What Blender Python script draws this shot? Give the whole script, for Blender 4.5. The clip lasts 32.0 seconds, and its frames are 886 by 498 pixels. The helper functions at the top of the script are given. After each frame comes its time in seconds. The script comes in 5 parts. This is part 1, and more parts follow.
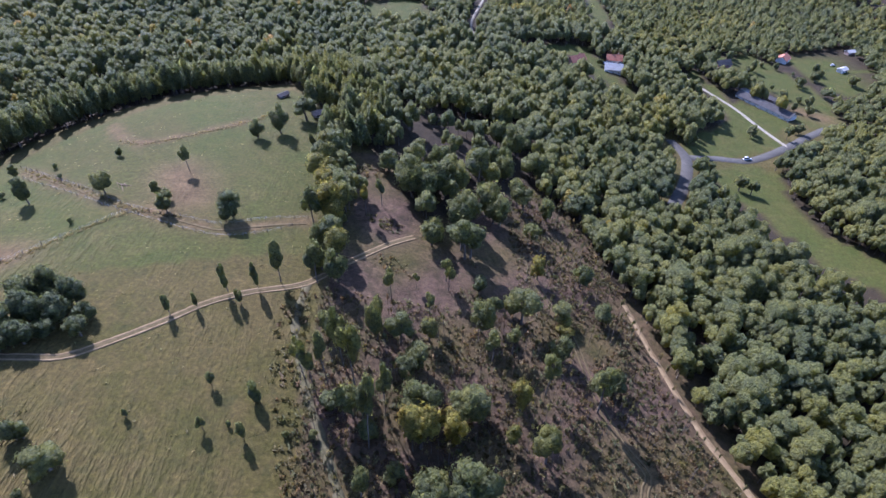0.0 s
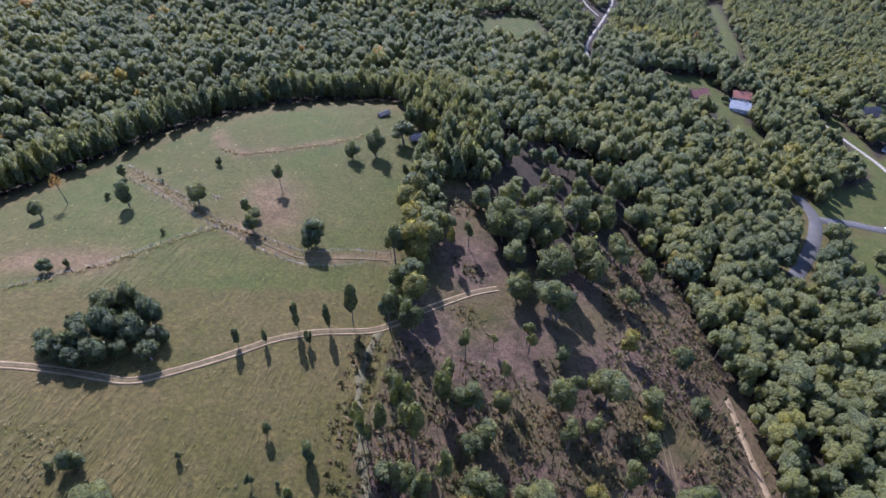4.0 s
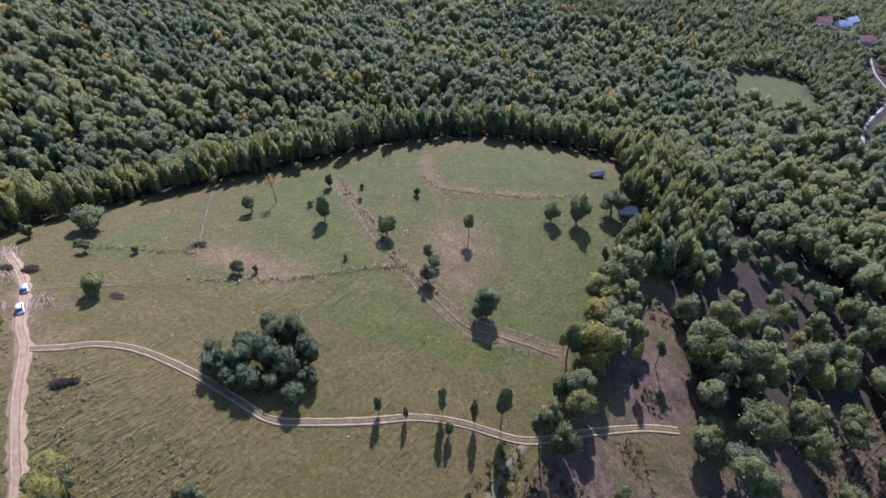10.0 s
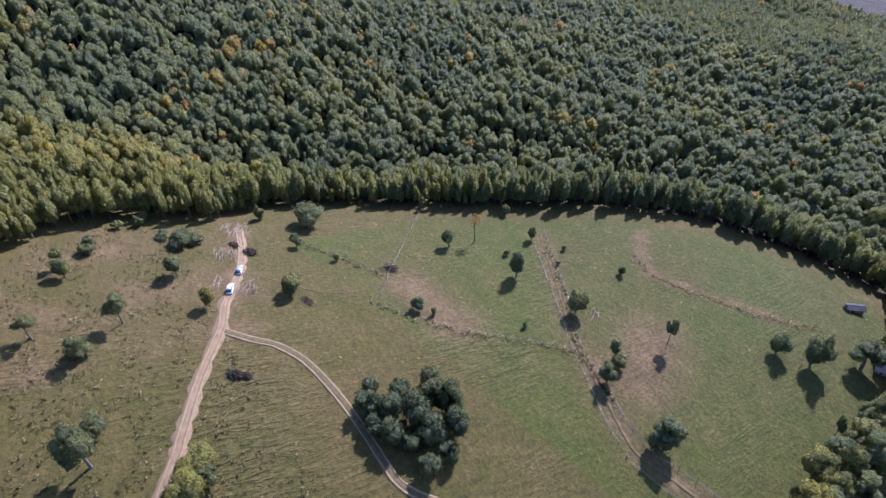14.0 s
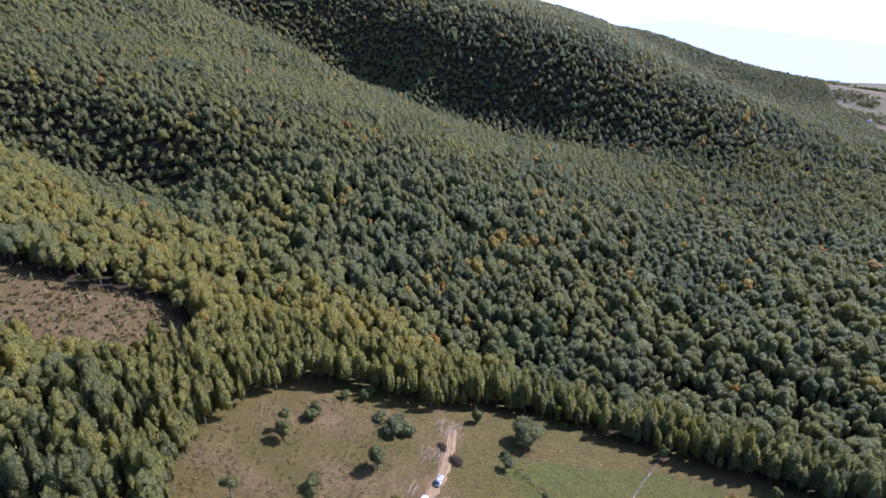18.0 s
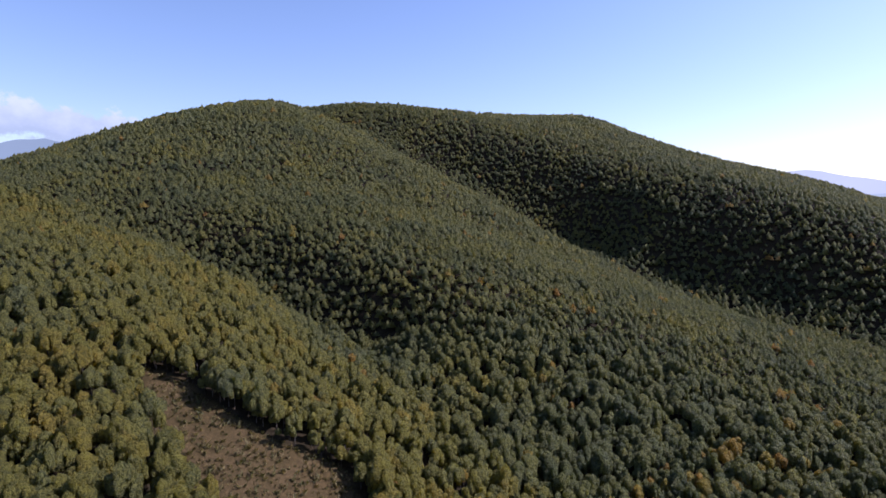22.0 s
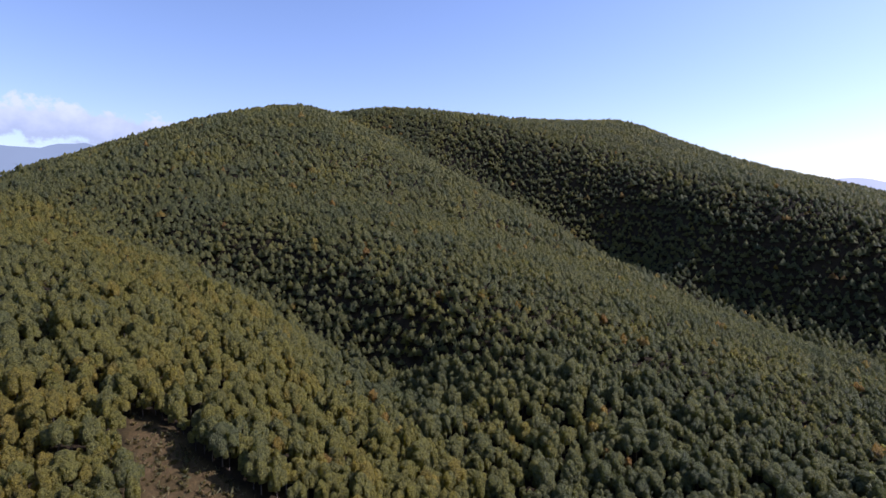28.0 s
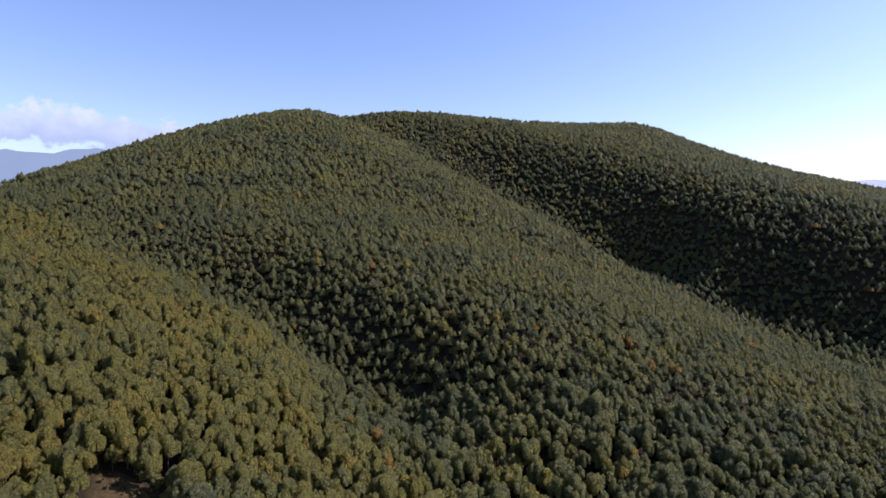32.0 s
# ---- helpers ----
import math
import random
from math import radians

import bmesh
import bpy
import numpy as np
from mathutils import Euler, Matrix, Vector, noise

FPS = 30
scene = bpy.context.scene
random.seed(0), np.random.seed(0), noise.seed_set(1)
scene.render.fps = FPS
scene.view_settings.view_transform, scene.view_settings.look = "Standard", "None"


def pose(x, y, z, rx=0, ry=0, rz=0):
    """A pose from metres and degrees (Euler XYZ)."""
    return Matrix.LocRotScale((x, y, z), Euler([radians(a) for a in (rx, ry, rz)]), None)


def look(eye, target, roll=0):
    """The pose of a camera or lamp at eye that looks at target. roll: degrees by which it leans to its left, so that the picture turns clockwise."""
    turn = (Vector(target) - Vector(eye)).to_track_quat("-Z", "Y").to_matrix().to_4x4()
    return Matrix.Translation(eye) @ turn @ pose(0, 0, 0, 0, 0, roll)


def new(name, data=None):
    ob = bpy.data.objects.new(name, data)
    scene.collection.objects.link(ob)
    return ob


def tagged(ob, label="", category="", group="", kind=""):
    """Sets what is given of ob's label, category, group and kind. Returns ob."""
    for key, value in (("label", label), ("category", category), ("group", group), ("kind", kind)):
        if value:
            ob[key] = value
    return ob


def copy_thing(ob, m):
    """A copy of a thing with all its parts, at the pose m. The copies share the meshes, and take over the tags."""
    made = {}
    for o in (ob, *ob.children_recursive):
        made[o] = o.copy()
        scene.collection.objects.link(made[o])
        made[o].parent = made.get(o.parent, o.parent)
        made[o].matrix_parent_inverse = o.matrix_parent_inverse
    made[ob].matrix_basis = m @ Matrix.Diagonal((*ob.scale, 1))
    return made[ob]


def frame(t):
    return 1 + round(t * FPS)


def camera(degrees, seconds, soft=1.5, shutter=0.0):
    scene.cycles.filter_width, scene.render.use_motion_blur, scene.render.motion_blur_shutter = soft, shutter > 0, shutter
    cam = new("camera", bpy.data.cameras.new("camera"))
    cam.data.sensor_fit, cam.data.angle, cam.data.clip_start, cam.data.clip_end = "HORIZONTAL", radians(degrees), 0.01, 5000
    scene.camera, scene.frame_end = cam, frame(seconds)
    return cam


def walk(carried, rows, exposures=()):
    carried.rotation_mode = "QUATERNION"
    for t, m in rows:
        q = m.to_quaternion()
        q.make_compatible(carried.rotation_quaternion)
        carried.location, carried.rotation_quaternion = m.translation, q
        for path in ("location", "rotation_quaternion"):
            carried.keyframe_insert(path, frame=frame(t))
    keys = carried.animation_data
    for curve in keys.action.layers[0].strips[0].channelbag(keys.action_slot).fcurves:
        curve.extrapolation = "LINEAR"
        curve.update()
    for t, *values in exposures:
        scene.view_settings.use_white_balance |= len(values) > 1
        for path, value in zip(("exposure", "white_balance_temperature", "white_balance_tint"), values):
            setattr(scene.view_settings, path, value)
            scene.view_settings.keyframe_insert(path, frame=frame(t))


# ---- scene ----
cam = camera(75.98, 32.0)
PATH = [
    (0, (-0.00, -0.00, 120.00), (-0.00, 74.68, 53.50), 0.16),
    (0.5, (-0.05, 2.51, 120.51), (-0.82, 77.17, 53.99), 0.10),
    (1, (-0.13, 5.03, 120.92), (-2.10, 79.73, 54.47), 0.04),
    (1.5, (-0.19, 7.39, 121.38), (-3.70, 82.04, 54.94), 0.02),
    (2, (-0.30, 9.93, 121.92), (-5.91, 84.48, 55.51), -0.04),
    (2.5, (-0.63, 12.43, 122.38), (-8.37, 86.80, 55.97), -0.05),
    (3, (-1.04, 15.01, 122.69), (-11.22, 89.14, 56.34), -0.05),
    (3.5, (-1.58, 17.45, 122.99), (-13.98, 91.26, 56.66), -0.08),
    (5.5, (-4.14, 26.74, 124.84), (-26.27, 98.37, 58.66), -0.17),
    (6, (-5.00, 29.09, 125.21), (-29.57, 99.95, 59.08), -0.15),
    (6.5, (-5.88, 31.32, 125.53), (-32.68, 101.42, 59.44), -0.16),
    (7, (-6.97, 33.52, 125.87), (-36.19, 102.75, 59.89), -0.16),
    (7.5, (-8.22, 35.54, 126.32), (-39.64, 103.87, 60.41), -0.13),
    (8, (-9.47, 37.67, 126.92), (-43.14, 104.95, 61.05), -0.15),
    (8.5, (-10.77, 39.67, 127.40), (-46.43, 105.95, 61.57), -0.15),
    (9, (-12.13, 41.69, 127.78), (-50.05, 106.82, 62.05), -0.12),
    (9.5, (-13.58, 43.60, 128.17), (-53.72, 107.44, 62.51), -0.07),
    (10, (-15.13, 45.60, 128.56), (-57.92, 107.80, 62.98), -0.04),
    (10.5, (-16.69, 47.43, 129.11), (-62.15, 107.73, 63.55), -0.03),
    (11, (-18.39, 49.16, 129.63), (-67.10, 106.95, 64.15), 0.02),
    (11.5, (-20.14, 50.80, 130.13), (-71.96, 105.79, 64.62), 0.07),
    (12, (-22.08, 52.48, 130.51), (-77.22, 104.25, 65.10), 0.13),
    (12.5, (-23.96, 54.05, 131.04), (-81.84, 102.81, 65.67), 0.20),
    (13, (-25.85, 55.60, 131.73), (-86.49, 101.21, 66.60), 0.27),
    (13.5, (-27.78, 57.05, 132.37), (-91.09, 99.74, 67.81), 0.34),
    (15.5, (-35.68, 63.71, 132.43), (-114.40, 92.06, 77.66), -1.59),
    (16, (-38.36, 64.55, 132.75), (-120.74, 89.13, 81.68), -1.49),
    (16.5, (-41.16, 65.18, 133.23), (-126.58, 86.13, 85.64), -1.31),
    (17, (-43.89, 65.72, 133.78), (-132.35, 82.11, 90.12), -1.23),
    (17.5, (-46.62, 66.07, 134.36), (-137.55, 77.65, 94.38), -1.13),
    (18, (-49.32, 66.27, 134.99), (-142.47, 72.21, 99.10), -0.98),
    (18.5, (-51.97, 66.34, 135.73), (-146.66, 66.81, 103.58), -0.85),
    (19, (-54.71, 66.15, 136.70), (-150.50, 60.21, 108.64), -0.69),
    (19.5, (-57.41, 65.80, 137.64), (-153.69, 53.74, 113.45), -0.49),
    (20, (-60.12, 65.41, 138.43), (-156.41, 47.17, 118.58), -0.30),
    (20.5, (-63.03, 65.02, 139.06), (-159.08, 42.08, 123.28), -0.16),
    (21, (-65.98, 64.41, 139.69), (-161.79, 38.30, 127.91), -0.04),
    (21.5, (-68.97, 63.37, 140.26), (-164.55, 35.67, 130.36), 0.09),
    (22, (-71.99, 62.23, 140.76), (-167.31, 33.53, 131.25), 0.20),
    (22.5, (-75.01, 61.16, 141.16), (-170.12, 31.76, 131.70), 0.28),
    (23, (-78.07, 59.98, 141.51), (-173.01, 30.01, 132.13), 0.37),
    (23.5, (-81.09, 58.77, 141.79), (-175.89, 28.31, 132.49), 0.43),
    (24, (-84.23, 57.52, 142.00), (-178.88, 26.59, 132.81), 0.50),
    (24.5, (-87.49, 56.28, 142.17), (-182.01, 24.95, 133.03), 0.57),
    (25, (-90.72, 55.10, 142.45), (-185.13, 23.40, 133.35), 0.58),
    (25.5, (-93.80, 53.90, 142.67), (-188.11, 21.88, 133.71), 0.61),
    (27.5, (-106.94, 48.99, 145.20), (-200.82, 15.63, 136.51), 0.66),
    (28, (-110.22, 47.59, 146.18), (-203.99, 13.97, 137.49), 0.63),
    (28.5, (-113.36, 46.16, 147.13), (-207.06, 12.32, 138.42), 0.66),
    (29, (-116.64, 44.88, 148.02), (-210.24, 10.76, 139.38), 0.65),
    (29.5, (-119.91, 43.69, 148.86), (-213.42, 9.31, 140.26), 0.67),
    (30, (-123.24, 42.54, 149.70), (-216.65, 7.90, 141.13), 0.61),
    (30.5, (-126.46, 41.39, 150.44), (-219.81, 6.57, 141.93), 0.57),
    (31, (-129.79, 40.33, 151.24), (-223.04, 5.21, 142.86), 0.51),
    (31.5, (-133.10, 39.26, 151.97), (-226.28, 3.93, 143.67), 0.50),
    (32, (-136.42, 38.11, 152.69), (-229.54, 2.61, 144.44), 0.43),
]
walk(cam, [(t, look(eye, target, roll)) for t, eye, target, roll in PATH], [(0, 1.5, 4950, 32), (10, 1.46, 4950, 32), (13, 1.4, 4950, 32), (17, 1.32, 5050, 31), (18.5, 1.2, 5200, 31), (20, 0.7, 5450, 32), (22, 0.33, 5550, 33), (32, 0.33, 5550, 33)])

# ---- daylight ----
SUN_AZ, SUN_EL = radians(-29), radians(38.5)      # from +y towards +x, and above the horizon
sky_world = bpy.data.worlds.new("sky")
scene.world = sky_world
sky_world.use_nodes = True
wn = sky_world.node_tree.nodes
sky = wn.new("ShaderNodeTexSky")
sky.sky_type, sky.sun_disc = "NISHITA", False
sky.sun_elevation, sky.sun_rotation = SUN_EL, SUN_AZ
sky.altitude, sky.air_density, sky.dust_density, sky.ozone_density = 300, 1.0, 0.8, 1.3
wl = sky_world.node_tree.links
wn["Background"].inputs["Strength"].default_value = 0.135


def world_math(op, a, b=0.0, clamp=False):
    m = wn.new("ShaderNodeMath")
    m.operation, m.use_clamp = op, clamp
    for sock, v in zip(m.inputs, (a, b)):
        if isinstance(v, (int, float)):
            sock.default_value = v
        else:
            wl.new(v, sock)
    return m.outputs[0]


# a low bank of fair-weather cloud beyond the far range
way = wn.new("ShaderNodeTexCoord")
split = wn.new("ShaderNodeSeparateXYZ")
wl.new(way.outputs["Generated"], split.inputs[0])
toward = wn.new("ShaderNodeVectorMath")
toward.operation = "DOT_PRODUCT"
wl.new(way.outputs["Generated"], toward.inputs[0])
toward.inputs[1].default_value = (-0.6, -0.793, 0.105)
puff = wn.new("ShaderNodeTexNoise")
puff.inputs["Scale"].default_value, puff.inputs["Detail"].default_value, puff.inputs["Roughness"].default_value = 26.0, 8.0, 0.6
stretch = wn.new("ShaderNodeMapping")
stretch.inputs["Scale"].default_value = (1, 1, 1.25)
wl.new(way.outputs["Generated"], stretch.inputs["Vector"])
wl.new(stretch.outputs[0], puff.inputs["Vector"])
rise = world_math("MULTIPLY", world_math("ABSOLUTE", world_math("SUBTRACT", split.outputs[2], 0.099)), -11.0)
shape = world_math("ADD", world_math("ADD", puff.outputs["Fac"], rise), world_math("MULTIPLY", world_math("SUBTRACT", toward.outputs["Value"], 0.9905), 22.0))
cover = world_math("MULTIPLY", world_math("SUBTRACT", shape, 0.33), 9.0, True)
clouded = wn.new("ShaderNodeMix")
clouded.data_type = "RGBA"
wl.new(world_math("MULTIPLY", cover, 0.85), clouded.inputs[0])
wl.new(sky.outputs[0], clouded.inputs[6])
heads = wn.new("ShaderNodeMix")
heads.data_type = "RGBA"
wl.new(world_math("ADD", world_math("MULTIPLY", world_math("SUBTRACT", split.outputs[2], 0.085), 22.0), world_math("MULTIPLY", world_math("SUBTRACT", puff.outputs["Fac"], 0.5), 1.6), True), heads.inputs[0])
heads.inputs[6].default_value, heads.inputs[7].default_value = (2.9, 3.4, 4.0, 1), (4.7, 5.1, 5.4, 1)
wl.new(heads.outputs[2], clouded.inputs[7])
wl.new(clouded.outputs[2], wn["Background"].inputs["Color"])
sun = new("sun", bpy.data.lights.new("sun", "SUN"))
sun.data.energy, sun.data.angle, sun.data.color = 5.0, radians(0.6), (1.0, 0.95, 0.88)
SUN_DIR = Vector((math.sin(SUN_AZ) * math.cos(SUN_EL), math.cos(SUN_AZ) * math.cos(SUN_EL), math.sin(SUN_EL)))
sun.matrix_world = look((0, 0, 600), Vector((0, 0, 600)) - SUN_DIR)


# ---- materials ----
def material(name, roughness=0.8, specular=0.3):
    m = bpy.data.materials.new(name)
    m.use_nodes = True
    b = m.node_tree.nodes["Principled BSDF"]
    b.inputs["Roughness"].default_value = roughness
    b.inputs["Specular IOR Level"].default_value = specular
    return m, m.node_tree.nodes, m.node_tree.links, b


def coords(nodes, links, scale=(1, 1, 1)):
    geo = nodes.new("ShaderNodeNewGeometry")
    mp = nodes.new("ShaderNodeMapping")
    mp.inputs["Scale"].default_value = scale
    links.new(geo.outputs["Position"], mp.inputs["Vector"])
    return mp.outputs["Vector"]


def noise_tex(nodes, links, vec, scale, detail=4, rough=0.6):
    n = nodes.new("ShaderNodeTexNoise")
    n.inputs["Scale"].default_value, n.inputs["Detail"].default_value, n.inputs["Roughness"].default_value = scale, detail, rough
    links.new(vec, n.inputs["Vector"])
    return n.outputs["Fac"]


def ramp(nodes, links, fac, stops):
    r = nodes.new("ShaderNodeValToRGB")
    while len(r.color_ramp.elements) < len(stops):
        r.color_ramp.elements.new(0.5)
    for e, (pos, col) in zip(r.color_ramp.elements, stops):
        e.position, e.color = pos, (*col, 1)
    links.new(fac, r.inputs["Fac"])
    return r.outputs["Color"]


def mix(nodes, links, fac, a, b, mode="MIX"):
    m = nodes.new("ShaderNodeMix")
    m.data_type, m.blend_type = "RGBA", mode
    for sock, v in ((m.inputs[0], fac), (m.inputs[6], a), (m.inputs[7], b)):
        if isinstance(v, (int, float)):
            sock.default_value = v
        elif isinstance(v, tuple):
            sock.default_value = (*v, 1)
        else:
            links.new(v, sock)
    return m.outputs[2]


def curve_math(nodes, links, op, a, b=None, clamp=False):
    m = nodes.new("ShaderNodeMath")
    m.operation, m.use_clamp = op, clamp
    for sock, v in zip(m.inputs, (a, b)):
        if v is None:
            continue
        if isinstance(v, (int, float)):
            sock.default_value = v
        else:
            links.new(v, sock)
    return m.outputs[0]


def bump(nodes, links, b, height, strength, distance):
    n = nodes.new("ShaderNodeBump")
    n.inputs["Strength"].default_value, n.inputs["Distance"].default_value = strength, distance
    links.new(height, n.inputs["Height"])
    links.new(n.outputs["Normal"], b.inputs["Normal"])


def attribute(nodes, name):
    a = nodes.new("ShaderNodeAttribute")
    a.attribute_name = name
    return a.outputs["Fac"]


def surface(name, stops, scale=1.0, roughness=0.9, specular=0.1, bump_scale=8.0, strength=0.4, distance=0.05, stretch=(1, 1, 1), metal=0.0):
    """A plain surface: colours along a noise at one scale, a finer one over it, and relief."""
    m, nodes, links, b = material(name, roughness, specular)
    v = coords(nodes, links, stretch)
    big = noise_tex(nodes, links, v, scale, 5)
    fine = noise_tex(nodes, links, v, scale * 9, 3)
    col = ramp(nodes, links, big, stops)
    grain = ramp(nodes, links, fine, [(0.3, (0.72, 0.72, 0.72)), (0.7, (1.15, 1.15, 1.15))])
    links.new(mix(nodes, links, 1.0, col, grain, "MULTIPLY"), b.inputs["Base Color"])
    b.inputs["Metallic"].default_value = metal
    bump(nodes, links, b, noise_tex(nodes, links, v, bump_scale, 3), strength, distance)
    return m


def foliage(name, stops, glow=0.54, clump_size=0.8, relief=1.0):
    """Leaves: the tree's own tint picks the hue, tufts and leaves vary it; some light comes through."""
    m, nodes, links, b = material(name, 0.6, 0.25)
    v = coords(nodes, links)
    col = ramp(nodes, links, attribute(nodes, "tint"), stops)
    warp = nodes.new("ShaderNodeTexNoise")
    warp.inputs["Scale"].default_value, warp.inputs["Detail"].default_value = 1.6, 2
    links.new(v, warp.inputs["Vector"])
    shift = nodes.new("ShaderNodeVectorMath")
    shift.operation = "MULTIPLY_ADD"
    links.new(warp.outputs["Color"], shift.inputs[0])
    shift.inputs[1].default_value = (0.9, 0.9, 0.9)
    links.new(v, shift.inputs[2])
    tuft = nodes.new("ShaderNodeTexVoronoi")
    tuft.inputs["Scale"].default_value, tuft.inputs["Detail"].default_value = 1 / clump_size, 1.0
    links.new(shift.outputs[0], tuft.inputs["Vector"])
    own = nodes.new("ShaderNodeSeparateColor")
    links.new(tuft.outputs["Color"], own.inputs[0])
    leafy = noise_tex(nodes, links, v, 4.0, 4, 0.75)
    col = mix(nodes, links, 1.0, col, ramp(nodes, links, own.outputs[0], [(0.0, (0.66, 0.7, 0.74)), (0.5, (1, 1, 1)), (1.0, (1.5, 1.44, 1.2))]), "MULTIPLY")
    col = mix(nodes, links, 1.0, col, ramp(nodes, links, leafy, [(0.3, (0.7, 0.72, 0.74)), (0.7, (1.34, 1.3, 1.2))]), "MULTIPLY")
    links.new(col, b.inputs["Base Color"])
    height = curve_math(nodes, links, "SUBTRACT", curve_math(nodes, links, "MULTIPLY", leafy, 0.6), tuft.outputs["Distance"])
    n = nodes.new("ShaderNodeBump")
    n.inputs["Strength"].default_value, n.inputs["Distance"].default_value = relief, 1.6
    links.new(height, n.inputs["Height"])
    links.new(n.outputs["Normal"], b.inputs["Normal"])
    tr = nodes.new("ShaderNodeBsdfTranslucent")
    links.new(mix(nodes, links, 1.0, col, (1.6, 1.55, 1.05), "MULTIPLY"), tr.inputs["Color"])
    links.new(n.outputs["Normal"], tr.inputs["Normal"])
    mx = nodes.new("ShaderNodeMixShader")
    mx.inputs[0].default_value = glow
    links.new(b.outputs[0], mx.inputs[1])
    links.new(tr.outputs[0], mx.inputs[2])
    links.new(mx.outputs[0], nodes["Material Output"].inputs["Surface"])
    return m


LEAF_STOPS = [(0.0, (0.108, 0.13, 0.07)), (0.35, (0.176, 0.184, 0.076)), (0.6, (0.222, 0.21, 0.056)), (0.78, (0.27, 0.222, 0.055)),
              (0.9, (0.29, 0.19, 0.055)), (1.0, (0.22, 0.12, 0.05))]
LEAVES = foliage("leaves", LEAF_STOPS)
BARK = surface("bark", [(0.3, (0.07, 0.055, 0.04)), (0.7, (0.17, 0.145, 0.115))], 1.5, stretch=(1, 1, 0.25))
TRACK = surface("bare_track_soil", [(0.25, (0.135, 0.092, 0.043)), (0.75, (0.225, 0.16, 0.08))], 0.6, strength=0.6, distance=0.08)
ASPHALT = surface("asphalt", [(0.3, (0.066, 0.06, 0.048)), (0.7, (0.092, 0.084, 0.07))], 0.2, 0.95, 0.05)
GRAVEL = surface("pale_gravel", [(0.3, (0.19, 0.165, 0.115)), (0.7, (0.27, 0.235, 0.17))], 0.3, 0.95, 0.08)


def ground_material():
    m, nodes, links, b = material("ground_cover", 0.95, 0.15)
    v = coords(nodes, links)
    broad = noise_tex(nodes, links, v, 0.022, 4)
    mid = noise_tex(nodes, links, v, 0.13, 6, 0.68)
    fine = noise_tex(nodes, links, v, 0.9, 6, 0.75)
    spots = noise_tex(nodes, links, v, 0.33, 3, 0.5)
    grass = ramp(nodes, links, broad, [(0.3, (0.07, 0.074, 0.016)), (0.5, (0.088, 0.083, 0.02)), (0.7, (0.108, 0.09, 0.03))])
    grass = mix(nodes, links, ramp(nodes, links, mid, [(0.42, (0, 0, 0)), (0.68, (0.8, 0.8, 0.8))]), grass, (0.13, 0.105, 0.04))
    grass = mix(nodes, links, ramp(nodes, links, spots, [(0.58, (0, 0, 0)), (0.72, (0.55, 0.55, 0.55))]), grass, (0.055, 0.062, 0.02))
    lush = ramp(nodes, links, mid, [(0.3, (0.06, 0.086, 0.014)), (0.5, (0.078, 0.094, 0.018)), (0.72, (0.106, 0.106, 0.03))])
    heath = ramp(nodes, links, mid, [(0.28, (0.05, 0.038, 0.026)), (0.45, (0.098, 0.07, 0.05)), (0.58, (0.13, 0.092, 0.07)), (0.74, (0.118, 0.098, 0.054))])
    heath = mix(nodes, links, ramp(nodes, links, spots, [(0.5, (0, 0, 0)), (0.68, (0.7, 0.7, 0.7))]), heath, (0.045, 0.042, 0.02))
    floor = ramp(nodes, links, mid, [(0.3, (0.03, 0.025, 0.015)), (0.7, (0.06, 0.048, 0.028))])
    earth = ramp(nodes, links, mid, [(0.3, (0.115, 0.083, 0.042)), (0.52, (0.16, 0.115, 0.062)), (0.72, (0.2, 0.15, 0.088))])
    col = mix(nodes, links, attribute(nodes, "lush"), grass, lush)
    col = mix(nodes, links, attribute(nodes, "earth"), col, earth)
    col = mix(nodes, links, attribute(nodes, "stubble_haze"), col, (0.17, 0.155, 0.12))
    col = mix(nodes, links, attribute(nodes, "heath"), col, heath)
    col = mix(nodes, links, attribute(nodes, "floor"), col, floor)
    col = mix(nodes, links, 1.0, col, ramp(nodes, links, fine, [(0.3, (0.5, 0.52, 0.5)), (0.5, (0.95, 0.95, 0.93)), (0.7, (1.5, 1.45, 1.35))]), "MULTIPLY")
    comb = nodes.new("ShaderNodeMapping")
    comb.inputs["Rotation"].default_value, comb.inputs["Scale"].default_value = (0, 0, 0.75), (0.75, 0.16, 1)
    links.new(v, comb.inputs["Vector"])
    swath = noise_tex(nodes, links, comb.outputs["Vector"], 1.0, 3)
    rows = curve_math(nodes, links, "MULTIPLY", curve_math(nodes, links, "MULTIPLY", curve_math(nodes, links, "SUBTRACT", swath, 0.42), 4.0, True), attribute(nodes, "mown"))
    col = mix(nodes, links, curve_math(nodes, links, "MULTIPLY", rows, 0.4), col, (0.15, 0.135, 0.055))
    links.new(mix(nodes, links, 1.0, col, (0.63, 0.55, 0.435), "MULTIPLY"), b.inputs["Base Color"])
    tall = curve_math(nodes, links, "ADD", curve_math(nodes, links, "ADD", fine, mid), curve_math(nodes, links, "MULTIPLY", rows, 1.2))
    bump(nodes, links, b, tall, 0.9, 0.5)
    return m


GROUND = ground_material()

